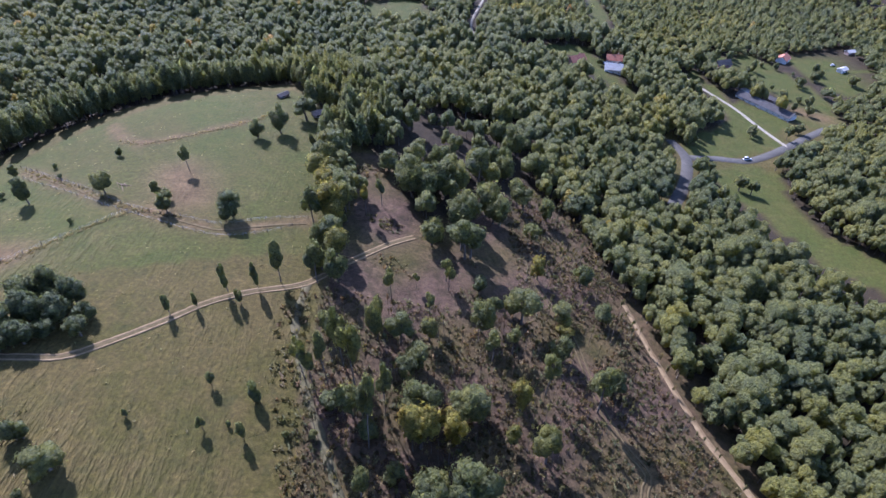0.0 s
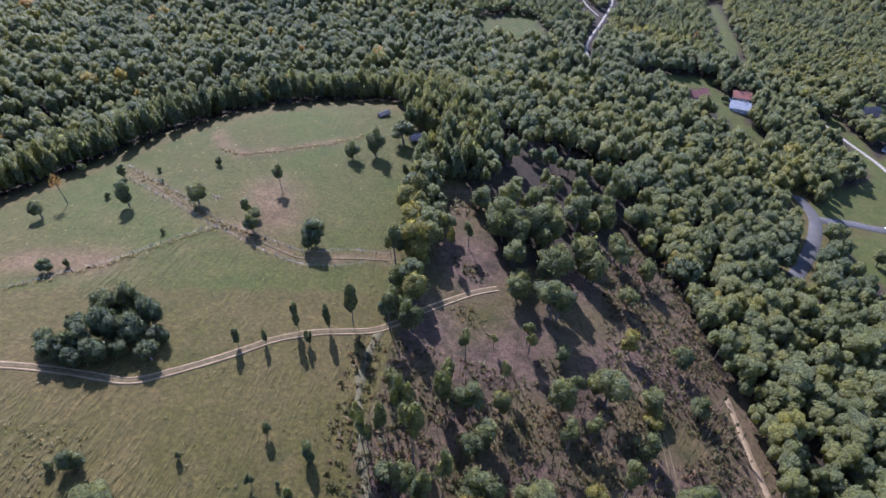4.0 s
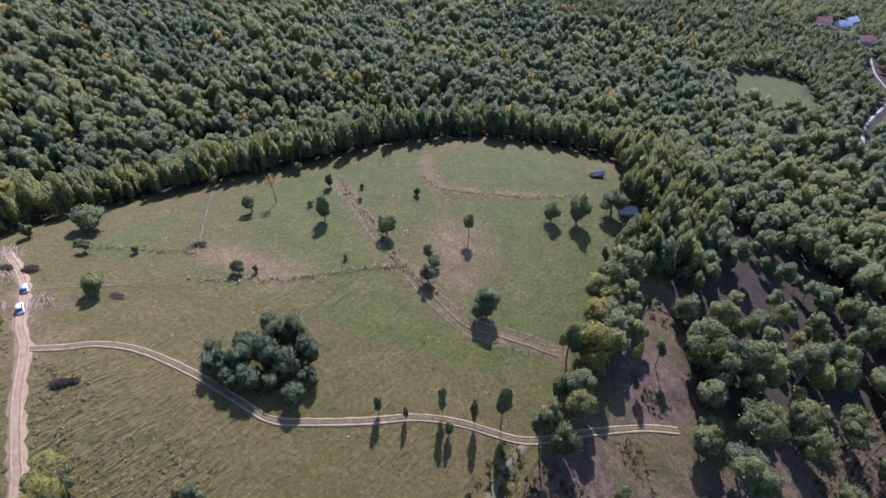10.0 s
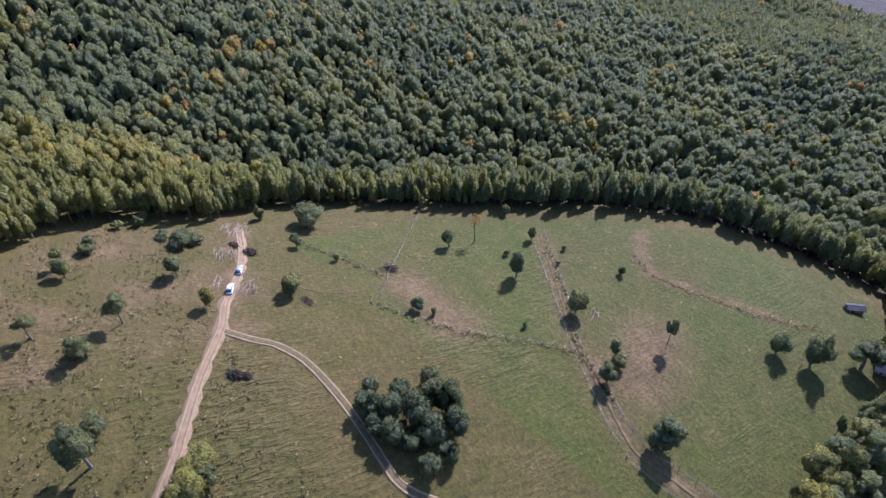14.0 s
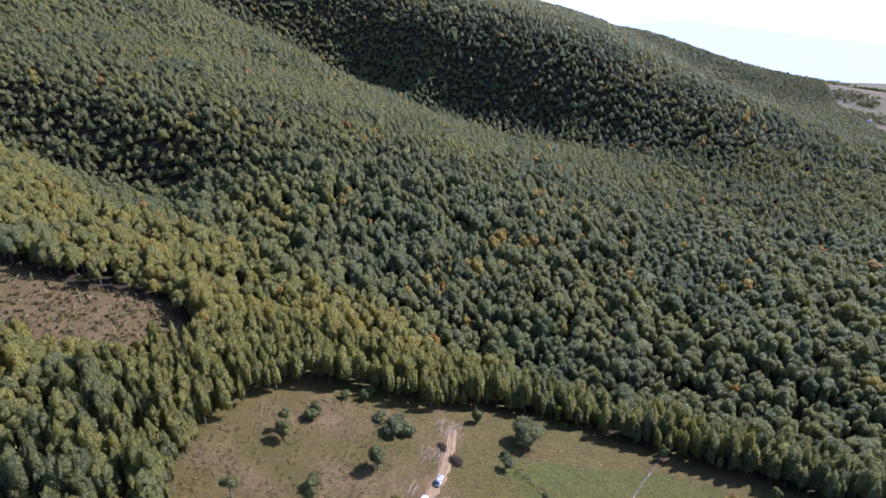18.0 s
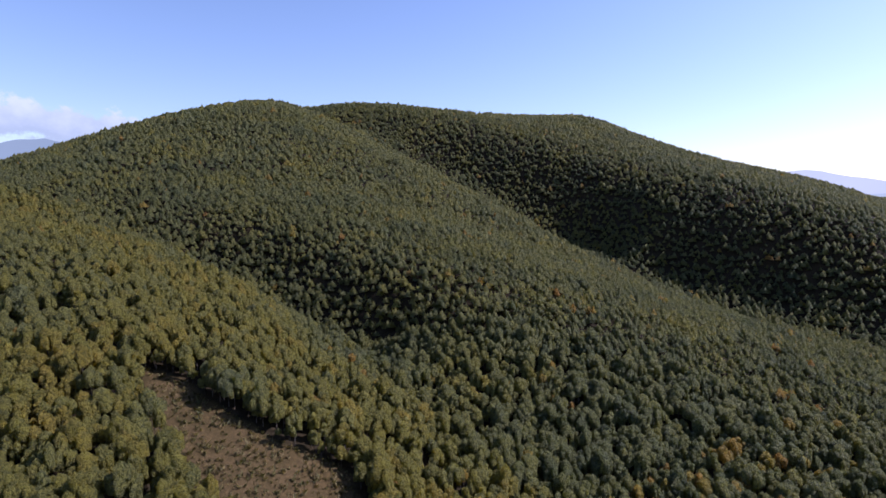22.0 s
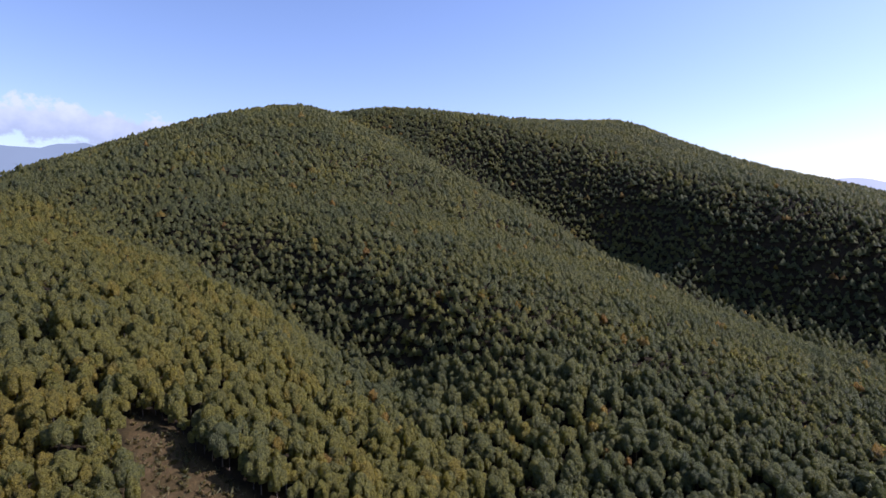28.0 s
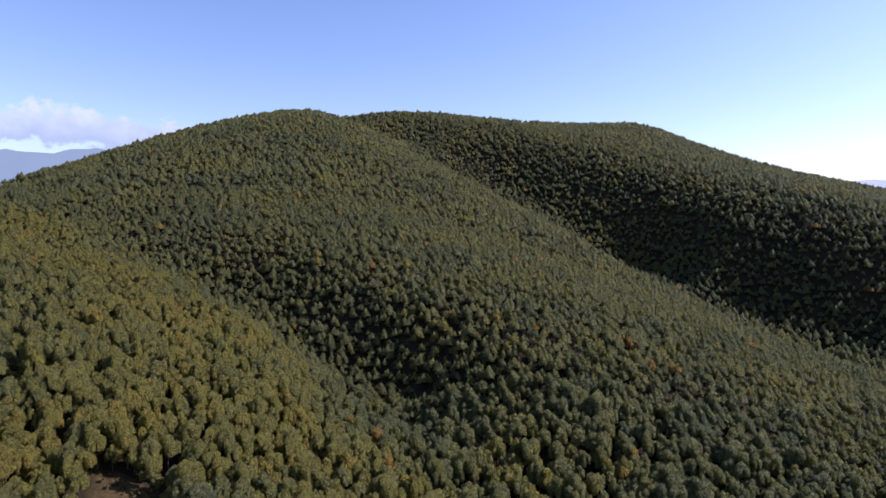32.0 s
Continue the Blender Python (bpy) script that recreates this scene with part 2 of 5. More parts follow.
# ---- the lie of the land ----
# height, x, y, half-widths along and across, turn: broad swells above the plain
PLAIN = -85.0
HILLS = [
    (266, -1038, -613, 446, 360, -0.21), (257, -1756, 37, 583, 325, 0.09),
    (94, -893, 286, 364, 230, 0.86), (135, -99, -356, 386, 309, 0.36),
    (45, -164, -17, 385, 95, 4.23), (69, -520, -57, 130, 241, -3.70),
    (138, -1666, 625, 212, 502, -5.15), (49, -143, 563, 130, 196, 2.51),
    (20, -145, 271, 70, 102, -4.91), (264, -1997, -744, 711, 751, 4.78),
    (-62, 278, -582, 238, 611, 0.89), (-61, -1088, 48, 438, 265, 2.59),
    (69, 424, 995, 461, 147, -3.94), (10, -197, -544, 424, 496, -2.28),
    (77.2, -1867, 1016, 360, 120, 1.13), (24, -1390, -590, 110, 150, 0.3), (13, -1590, -10, 200, 60, 0.0),
]
# line, half-width, height: spurs and the side valleys between them
FOLDS = [([(-330, -330), (-300, -180), (-285, -60)], 40, 5),
         ([(-262, 95), (-240, 165), (-205, 235), (-150, 285), (-80, 310)], 22, -10)]
# crests with a hidden gully behind: nodes of x, y, rise and the gully's depth; the crest's half-width, the gully's offset and half-width
BIG_CREST = [(-1085, -579, -0.2, -30.4), (-1079, -525, -8.3, -54.2), (-1018, -378, -26.4, -61.2), (-1002, -269, -24.1, -76.4), (-957, -163, -23.3, -80.2), (-906, -70, -19.9, -100.4), (-797, 11, -19.6, -71.8), (-766, 70, -23.4, -88.6), (-721, 119, -23.4, -82.9), (-693, 160, -22.3, -83.6), (-651, 218, -24.8, -66.2), (-600, 290, -18.6, -49.7)]
NEAR_CREST = [(-450, -420, -2.9, -9.1), (-428, -358, -4.8, -15.1), (-424, -287, -2.2, -17.8), (-425, -253, -6.3, -25.1), (-407, -199, -5.3, -29.1), (-390, -153, -7.0, -33.1), (-372, -112, -7.9, -35.9), (-355, -84, -11.4, -21.4), (-330, -50, -8.3, -4.6), (-310, -5, -6.2, -3.5)]
CRESTS = [(BIG_CREST, 60, 115, 62), (NEAR_CREST, 30, 46, 26)]
# x, y, height: gentle rises and hollows of the near ground
SWELLS = [
    (-230, 60, 1.9), (-150, 60, -0.4), (-70, 60, -2.3), (-150, 140, 2.2), (-70, 150, -4.0),
    (-130, 220, -0.6), (-30, 230, 2.8), (40, 130, 8.1), (60, 240, -4.8), (140, 280, -1.8),
    (-220, 180, 4.1), (-300, 100, -8.6), (-250, -40, -0.2), (-270, -140, 2.0), (-200, 330, -6.5),
    (-60, 400, 2.2), (-330, 240, 3.1), (130, 120, -2.2), (150, 400, -0.8), (-400, 40, 4.6),
]


def ground_z(x, y):
    x, y = np.asarray(x, float), np.asarray(y, float)
    z = np.full(x.shape, PLAIN)
    for amp, cx, cy, s1, s2, turn in HILLS:
        c, s = math.cos(turn), math.sin(turn)
        u, v = (x - cx) * c + (y - cy) * s, -(x - cx) * s + (y - cy) * c
        z = z + amp * np.exp(-0.5 * ((u / s1) ** 2 + (v / s2) ** 2))
    for cx, cy, amp in SWELLS:
        z = z + amp * np.exp(-0.5 * ((x - cx) ** 2 + (y - cy) ** 2) / 80.0 ** 2)
    for line, wide, high in FOLDS:
        z = z + high * np.exp(-0.5 * (line_distance(x, y, line) / wide) ** 2)
    for nodes, wide, back, gully in CRESTS:
        d, rise, deep = crest_distance(x, y, nodes)
        z = z + rise * np.exp(-0.5 * (d / wide) ** 2) + deep * np.exp(-0.5 * ((d - back) / gully) ** 2)
    return z


def crest_distance(x, y, nodes):
    """The distance behind a crest line (negative before it), and the rise and depth there, which fade past its ends."""
    best, side, rise, deep, ends = (np.full(np.shape(x), v) for v in (1e9, 1.0, 0.0, 0.0, 1.0))
    last = len(nodes) - 2
    for k, ((ax, ay, ah, ag), (bx, by, bh, bg)) in enumerate(zip(nodes, nodes[1:])):
        dx, dy = bx - ax, by - ay
        q = ((x - ax) * dx + (y - ay) * dy) / (dx * dx + dy * dy)
        c = np.clip(q, 0, 1)
        d = np.hypot(x - ax - c * dx, y - ay - c * dy)
        near = d < best
        best = np.where(near, d, best)
        side = np.where(near, np.where((x - ax) * dy - (y - ay) * dx > 0, -1.0, 1.0), side)
        rise = np.where(near, ah + (bh - ah) * c, rise)
        deep = np.where(near, ag + (bg - ag) * c, deep)
        past = np.maximum(-q if k == 0 else 0 * q, q - 1 if k == last else 0 * q) * math.hypot(dx, dy)
        ends = np.where(near, np.exp(-0.5 * (np.maximum(past, 0) / 80) ** 2), ends)
    return best * side, rise * ends, deep * ends


def gz(x, y):
    return float(ground_z(np.array([x]), np.array([y]))[0])


def inside(x, y, poly):
    hit = np.zeros(np.shape(x), bool)
    for (ax, ay), (bx, by) in zip(poly, poly[1:] + poly[:1]):
        if ay != by:
            hit ^= ((ay > y) != (by > y)) & (x < (bx - ax) * (y - ay) / (by - ay) + ax)
    return hit


def line_distance(x, y, line):
    best = np.full(np.shape(x), 1e9)
    for (ax, ay), (bx, by) in zip(line, line[1:]):
        dx, dy = bx - ax, by - ay
        k = np.clip(((x - ax) * dx + (y - ay) * dy) / (dx * dx + dy * dy + 1e-9), 0, 1)
        best = np.minimum(best, np.hypot(x - ax - k * dx, y - ay - k * dy))
    return best


def lumps(x, y, size, seed):
    """A soft random field between about -1 and 1."""
    r = np.random.RandomState(seed)
    out = np.zeros(np.shape(x))
    for k in range(9):
        a, p, q = r.uniform(0, 6.28), r.uniform(0, 6.28), r.uniform(0.6, 1.9)
        out = out + np.sin((x * math.cos(a) + y * math.sin(a)) * 6.28 * q / size + p)
    return out / 4.2


PASTURE = [(-60, -120), (-100, -30), (-141, 8), (-181, 6), (-214, 25), (-213, 40), (-208, 57), (-215, 75), (-219, 92), (-214, 108), (-206, 122),
           (-195, 141), (-180, 165), (-168, 188), (-158, 203), (-146, 221), (-128, 235), (-109, 246), (-91, 252), (-72, 258), (-63, 246),
           (-57, 225), (-50, 204), (-46, 183), (-42, 163), (-38, 146), (-33, 118), (-30, 60), (-30, -60)]
CLEARING = [(-36, 144), (-30, 168), (-38, 199), (-24, 202), (-18, 178), (-8, 160), (12, 170), (36, 203), (51, 188), (58, 170), (63, 137), (66, 114), (73, 85),
            (80, 66), (95, 20), (70, -80), (-30, -80), (-33, 60)]
CLEAR_CUT = [(-260, -128), (-263, -109), (-257, -92), (-251, -58), (-254, -27), (-226, -6), (-207, -30), (-209, -52), (-221, -77), (-237, -104)]
FIELD_TRACK = [(-150, 61), (-144, 67), (-140, 72), (-132, 77), (-121, 80), (-109, 82), (-99, 83), (-91, 84), (-84, 89), (-74, 98), (-65, 107), (-55, 113),
               (-41, 119), (-30, 131), (-18, 143), (-10, 149)]
LEFT_TRACK = [(-60, 8), (-112, 40), (-121, 45), (-135, 52), (-151, 61), (-160, 64), (-174, 71), (-186, 75), (-203, 78)]
RIGHT_TRACK = [(100, 10), (79, 66), (72, 85), (66, 114), (63, 134)]
MID_TRACK = [(46, 40), (49, 62), (52, 69), (48, 76), (45, 84), (43, 94), (40, 113), (32, 135), (30, 150)]
VALLEY_ROAD = [(112, 220), (130, 252), (140, 280), (137, 300)]
SIDE_ROAD = [(140, 280), (160, 284), (182, 286), (215, 307), (236, 323), (255, 336)]
WHITE_LANE = [(215, 307), (208, 334), (202, 360), (190, 386), (181, 406)]
MEADOWS = [[(141, 288), (159, 314), (188, 338), (193, 376), (185, 412), (196, 420), (206, 370), (217, 312), (185, 292), (144, 280)],
           [(153, 271), (180, 280), (195, 272), (184, 241), (188, 209), (208, 186), (190, 160), (170, 182), (164, 206), (158, 226), (150, 240), (148, 252)],
           [(48, 408), (70, 422), (112, 436), (122, 384), (136, 356), (126, 350), (104, 380), (96, 412)],
           [(-64, 465), (-41, 482), (-17, 481), (-5, 446), (-28, 430), (-54, 429)],
           [(138, 640), (152, 640), (148, 526), (143, 478), (130, 480), (133, 526)],
           [(215, 465), (249, 453), (263, 402), (276, 350), (255, 330), (238, 345), (246, 372), (234, 426)],
           [(208, 316), (236, 340), (226, 362), (212, 372)], [(225, 452), (259, 465), (275, 427), (283, 374), (256, 353), (253, 389), (238, 420)],
           [(290, 470), (345, 488), (350, 440), (322, 400), (299, 390), (285, 430)]]
FAR_FIELDS = [[(-1706, 1512), (-1556, 1577), (-1353, 1501), (-1208, 1351), (-1199, 1237), (-1260, 1248), (-1450, 1369)], [(-1014, 1067), (-1011, 1110), (-965, 1063), (-972, 1029)],
              [(-2182, 1640), (-1998, 1620), (-1877, 1518), (-2076, 1567)], [(-1703, 1509), (-1605, 1598), (-1266, 1285), (-1330, 1275)],
              [(-2600, 1500), (-2300, 1560), (-2100, 1440), (-2500, 1380)]]

def beyond_woods(x, y):
    """The open farmed plain past the foot of the hills."""
    return (y > 1012 - 0.5 * (x + 1109)) & (y > 900)


# ---- ground ----
def axis_steps(parts):
    out = [parts[0][0]]
    for lo, hi, step in parts:
        n = max(1, round((hi - lo) / step))
        out += [lo + (hi - lo) * (k + 1) / n for k in range(n)]
    return np.array(out)


def mesh_object(name, verts, faces, mats, parent=None, smooth=True):
    me = bpy.data.meshes.new(name)
    me.from_pydata(verts, [], faces)
    for m in mats if isinstance(mats, (list, tuple)) else [mats]:
        me.materials.append(m)
    if smooth:
        me.polygons.foreach_set("use_smooth", np.ones(len(me.polygons), bool))
    ob = new(name, me)
    ob.parent = parent
    return ob


def float_layer(me, name, values):
    me.attributes.new(name, "FLOAT", "POINT").data.foreach_set("value", np.asarray(values, np.float32))


def facing_layer(me, normals):
    me.attributes.new("custom_normal", "FLOAT_VECTOR", "POINT").data.foreach_set("vector", np.asarray(normals, np.float32).ravel())


def build_ground():
    xs = axis_steps([(-4900, -3700, 240), (-3700, -2300, 70), (-2300, -1200, 25), (-1200, -420, 20), (-420, -270, 8), (-270, 110, 3), (110, 320, 6), (320, 700, 30), (700, 4900, 300)])
    ys = axis_steps([(-4900, -1200, 300), (-1200, -420, 30), (-420, -160, 10), (-160, -20, 6), (-20, 270, 3), (270, 460, 6), (460, 1760, 20), (1760, 3400, 80), (3400, 4900, 300)])
    gx, gy = np.meshgrid(xs, ys)
    x, y = gx.ravel(), gy.ravel()
    verts = np.stack([x, y, ground_z(x, y)], 1).tolist()
    nx, ny = len(xs), len(ys)
    i = (np.arange(ny - 1)[:, None] * nx + np.arange(nx - 1)).ravel()
    faces = np.stack([i, i + 1, i + nx + 1, i + nx], 1).tolist()
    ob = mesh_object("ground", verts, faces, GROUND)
    open_land = inside(x, y, PASTURE)
    clearing = inside(x, y, CLEARING)
    cut = inside(x, y, CLEAR_CUT)
    meadow = np.zeros(len(x), bool)
    for p in MEADOWS:
        meadow |= inside(x, y, p)
    crops = np.zeros(len(x), bool)
    for p in FAR_FIELDS:
        crops |= inside(x, y, p)
    far_plain = beyond_woods(x, y)
    lush = np.where(meadow, 1.0, 0.0) + np.where(open_land & (y > 128 + 0.28 * (x + 60)) & (x > -190), 0.75 + 0.35 * lumps(x, y, 60, 3), 0) + 0.5 * far_plain
    heath = np.where(clearing, 0.75 + 0.5 * lumps(x, y, 40, 5), 0) + np.where(cut, 0.15, 0) + np.where(~clearing & (line_distance(x, y, RIGHT_TRACK) < 9), 0.6, 0)
    earth = np.where(open_land & (x < -146) & (y < 78), 0.3 + 0.45 * lumps(x, y, 30, 8), 0) + np.where(far_plain, 0.3 + 0.4 * lumps(x, y, 500, 12), 0)
    worn = np.minimum(line_distance(x, y, [(-160, 180), (-127, 161), (-107, 151), (-87, 144), (-72, 140), (-58, 145), (-46, 149)]),
                      np.minimum(line_distance(x, y, [(-140, 215), (-129, 200), (-119, 197), (-102, 204), (-84, 216)]), line_distance(x, y, [(-203, 78), (-160, 66)])))
    earth = earth + np.where(open_land, 0.9 * np.exp(-0.5 * (worn / 2.2) ** 2) * (0.85 + 0.5 * lumps(x, y, 14, 9)), 0)
    bare = np.exp(-0.5 * (line_distance(x, y, [(-88, 158), (-96, 172)]) / 7.5) ** 2) + np.exp(-0.5 * (line_distance(x, y, [(-128, 122), (-152, 118)]) / 6) ** 2)
    bare = bare + np.exp(-0.5 * (line_distance(x, y, [(228, 382), (262, 352)]) / 6) ** 2)
    earth = earth + np.where(open_land | meadow, 0.95 * bare, 0) + np.where(cut, 0.6, 0)
    mown = np.where(open_land, np.exp(-0.5 * (line_distance(x, y, [(-130, 62), (-95, 55), (-70, 45)]) / 16) ** 2) + np.exp(-0.5 * (line_distance(x, y, [(-110, 128), (-118, 118)]) / 9) ** 2), 0)
    mown = np.maximum(mown, np.where(open_land, np.clip(0.15 + 0.45 * lumps(x, y, 55, 17), 0, 0.6), 0))
    rim = line_distance(x, y, PASTURE + PASTURE[:1]) < 19
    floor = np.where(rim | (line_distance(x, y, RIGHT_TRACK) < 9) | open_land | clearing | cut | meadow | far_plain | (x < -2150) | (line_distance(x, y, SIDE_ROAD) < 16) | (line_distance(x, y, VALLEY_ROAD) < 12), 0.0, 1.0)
    # besides the fields, scattered pale patches put the far plain's haze into its colour
    for n, v in (("lush", lush), ("heath", heath), ("earth", earth), ("floor", floor), ("mown", mown), ("stubble_haze", 1.0 * crops + 0.8 * ((far_plain | (x < -2150)) & (lumps(x * 0.6 + y * 0.8, (y * 0.6 - x * 0.8) * 3, 600, 14) > 0.55)))):
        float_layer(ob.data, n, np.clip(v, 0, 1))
    return tagged(ob, "rolling ground of dry pasture, heath and woodland floor", "ground", kind="structure")


build_ground()


def smooth_line(line, step):
    """The line resampled, with its corners rounded (Catmull-Rom)."""
    p = [np.array(q, float) for q in line]
    p = [2 * p[0] - p[1]] + p + [2 * p[-1] - p[-2]]
    out = []
    for a, b, c, d in zip(p, p[1:], p[2:], p[3:]):
        n = max(2, int(np.linalg.norm(c - b) / step))
        for k in range(n):
            t = k / n
            out.append(0.5 * (2 * b + (c - a) * t + (2 * a - 5 * b + 4 * c - d) * t * t + (3 * b - a - 3 * c + d) * t ** 3))
    return out + [p[-2]]


def strip(name, line, width, mat, lift=0.12, offset=0.0, rough=0.25, label="", seed=0, step=2.0, parent=None):
    """A band laid on the ground along a line, with uneven edges."""
    r = random.Random(seed)
    pts = smooth_line(line, step)
    verts, faces = [], []
    for k, q in enumerate(pts):
        d = pts[min(k + 1, len(pts) - 1)] - pts[max(k - 1, 0)]
        d = d / (np.linalg.norm(d) + 1e-9)
        n = np.array([-d[1], d[0]])
        left, right = 1 + r.uniform(-rough, rough), 1 + r.uniform(-rough, rough)
        for side, drop in ((-1.12 * left, -0.3), (-left, 0), (0, 0.03), (right, 0), (1.12 * right, -0.3)):
            e = q + n * (offset + side * width / 2)
            verts.append((e[0], e[1], gz(*e) + lift + drop))
        if k:
            a = 5 * (k - 1)
            faces += [(a + j, a + j + 1, a + j + 6, a + j + 5) for j in range(4)]
    ob = mesh_object(name, verts, faces, mat, parent)
    return tagged(ob, label, "road", kind="structure") if parent is None else ob


WORN = surface("worn_path_soil", [(0.3, (0.066, 0.05, 0.021)), (0.7, (0.115, 0.084, 0.04))], 0.9, 0.95, 0.05)
RED_SOIL = surface("reddish_track_soil", [(0.3, (0.135, 0.086, 0.042)), (0.7, (0.215, 0.145, 0.075))], 0.5, strength=0.6, distance=0.08)
for nm, line, wide, soil in (("field", FIELD_TRACK, 2.3, WORN), ("left", LEFT_TRACK, 3.3, RED_SOIL)):
    strip("track_verge_" + nm, line, wide, soil, rough=0.3, lift=0.07, label="trodden brown grass between the ruts of a track", seed=15)
for nm, line, gap, soil in (("field", FIELD_TRACK, 0.85, TRACK), ("clearing", MID_TRACK, 0.8, WORN), ("left", LEFT_TRACK, 0.85, TRACK)):
    for s in (-1, 1):
        strip("dirt_track_" + nm, line, 0.55, soil, rough=0.3, offset=s * gap, label="pale rutted dirt track across the open ground", seed=s + 5)
strip("track_trail", [(-174, 73.6), (-170.1, 78.3), (-164.9, 82.9), (-158.1, 90.1), (-154.5, 97.2), (-153.7, 104.4)], 0.5, WORN, rough=0.5, lift=0.05, label="faint pale wheel trail across the pasture", seed=21)
strip("dirt_track_right", RIGHT_TRACK, 1.9, TRACK, rough=0.12, label="pale dirt track along the edge of the wood", seed=2)
strip("road_valley", VALLEY_ROAD, 6, ASPHALT, rough=0.03, lift=0.25, label="grey asphalt valley road with a fork", seed=3)
strip("road_side", SIDE_ROAD, 5.5, ASPHALT, rough=0.03, lift=0.2, label="grey asphalt side road", seed=4)
strip("lane_white", WHITE_LANE, 2.6, GRAVEL, rough=0.08, lift=0.2, label="pale gravel lane past a meadow", seed=5)


# ---- woodland ----
def icosphere(level):
    bm = bmesh.new()
    bmesh.ops.create_icosphere(bm, subdivisions=level, radius=1.0)
    v = np.array([q.co[:] for q in bm.verts])
    f = np.array([[w.index for w in q.verts] for q in bm.faces])
    bm.free()
    return v, f


ICO = {1: icosphere(1)}


def leaf_normals(v, centre, sprays, seed):
    """Leaves turn outwards and up to the light: the facing of each point of a crown, alike within a spray."""
    r = np.random.RandomState(seed)
    d = v - np.array(centre)
    d /= np.linalg.norm(d, axis=1)[:, None] + 1e-9
    n0 = len(v) - 3 * sprays
    wob = r.normal(size=(len(v), 3)) * 0.15
    wob[n0:] = np.repeat(r.normal(size=(sprays, 3)) * 0.2, 3, axis=0)
    n = 0.72 * d + (0, 0, 0.45) + wob
    return n / np.linalg.norm(n, axis=1)[:, None]


def dome(r, sides, rings, low=-0.78):
    """An uneven rounded cap of leaves about one unit in radius, open below."""
    v, f = [], []
    for k in range(rings):
        h = low + (0.6 - low) * k / (rings - 1) if rings > 1 else -0.45
        w = math.sqrt(1 - h * h) if h > 0 else 1 - 0.25 * h * h
        shift = r.uniform(0, 6.28)
        for j in range(sides):
            a, q = shift * 0.2 + 6.283 * (j + 0.5 * (k % 2)) / sides, r.uniform(0.8, 1.16)
            v.append((w * q * math.cos(a), w * q * math.sin(a), h * q))
        if k:
            b = (k - 1) * sides
            for j in range(sides):
                i = (j + 1) % sides
                f += [(b + j, b + i, b + sides + j), (b + i, b + sides + i, b + sides + j)]
    v.append((r.uniform(-0.1, 0.1), r.uniform(-0.1, 0.1), r.uniform(0.98, 1.15)))
    b = (rings - 1) * sides
    f += [(b + j, b + (j + 1) % sides, len(v) - 1) for j in range(sides)]
    return np.array(v), np.array(f)


def crown_shape(seed, lobes, sides, rings, sprays, narrow=0.0, trunk=True, spray=0.06, size=0.3, up=0.3):
    """A crown about one unit wide and high, base at 0: billows round a taller middle one, with leaf sprays on them. Returns verts, faces, the number of leaf faces and the facings."""
    r = np.random.RandomState(seed)
    vs, fs, ns, n = [], [], [], 0
    turn = r.uniform(0, 6.28)
    centres = [((0, 0, 0.58), size * (1.15 if lobes > 1 else 1.0))]
    for k in range(1, lobes):
        a, far = turn + 6.283 * k / (lobes - 1) + r.uniform(-0.35, 0.35), r.uniform(0.2, 0.29)
        centres.append(((far * math.cos(a), far * math.sin(a), r.uniform(0.34, 0.56)), size * r.uniform(0.72, 1.02)))
    tall = 1.06 if lobes > 1 else 0.98
    for c, q in centres:
        v, f = dome(r, sides, rings)
        d = v / np.linalg.norm(v, axis=1)[:, None]
        v = v * (q, q, q * tall) + c
        v[:, :2] *= (1 - narrow * np.clip(v[:, 2], 0, 1) ** 1.3)[:, None]
        out = v - (0, 0, 0.35)
        m = 0.62 * d + 0.3 * out / np.linalg.norm(out, axis=1)[:, None] + (0, 0, up) + r.normal(size=v.shape) * 0.16
        vs.append(v)
        fs.append(f + n)
        ns.append(m)
        n += len(v)
    if sprays:
        pick = r.randint(0, len(centres), sprays)
        d = r.normal(size=(sprays, 3)) + (0, 0, 0.45)
        d /= np.linalg.norm(d, axis=1)[:, None]
        c = np.array([centres[k][0] for k in pick]) + d * np.array([centres[k][1] for k in pick])[:, None] * r.uniform(0.92, 1.14, (sprays, 1))
        c[:, :2] *= (1 - narrow * np.clip(c[:, 2], 0, 1) ** 1.3)[:, None]
        tri = r.normal(size=(sprays, 3, 3)) * spray
        tri -= 0.5 * (tri * d[:, None]).sum(-1, keepdims=True) * d[:, None]
        vs.append((c[:, None] + tri).reshape(-1, 3))
        fs.append(n + np.arange(3 * sprays).reshape(-1, 3))
        ns.append(np.repeat(d * 0.7 + (0, 0, 0.4) + r.normal(size=(sprays, 3)) * 0.25, 3, axis=0))
    v, f, nv = np.concatenate(vs), np.concatenate(fs), np.concatenate(ns)
    nv = nv / np.linalg.norm(nv, axis=1)[:, None]
    leaf_faces = len(f)
    if trunk:
        n1 = len(v)
        ring = np.array([[math.cos(a), math.sin(a), 0] for a in (0, 2.09, 4.19)]) * 0.035
        v = np.concatenate([v, ring + (0, 0, -0.75), ring * 0.5 + (0, 0, 0.4)])
        nv = np.concatenate([nv, ring / 0.035, ring / 0.035])
        for k in range(3):
            j = (k + 1) % 3
            f = np.concatenate([f, [[n1 + k, n1 + j, n1 + 3 + j], [n1 + k, n1 + 3 + j, n1 + 3 + k]]])
    return v, f, leaf_faces, nv


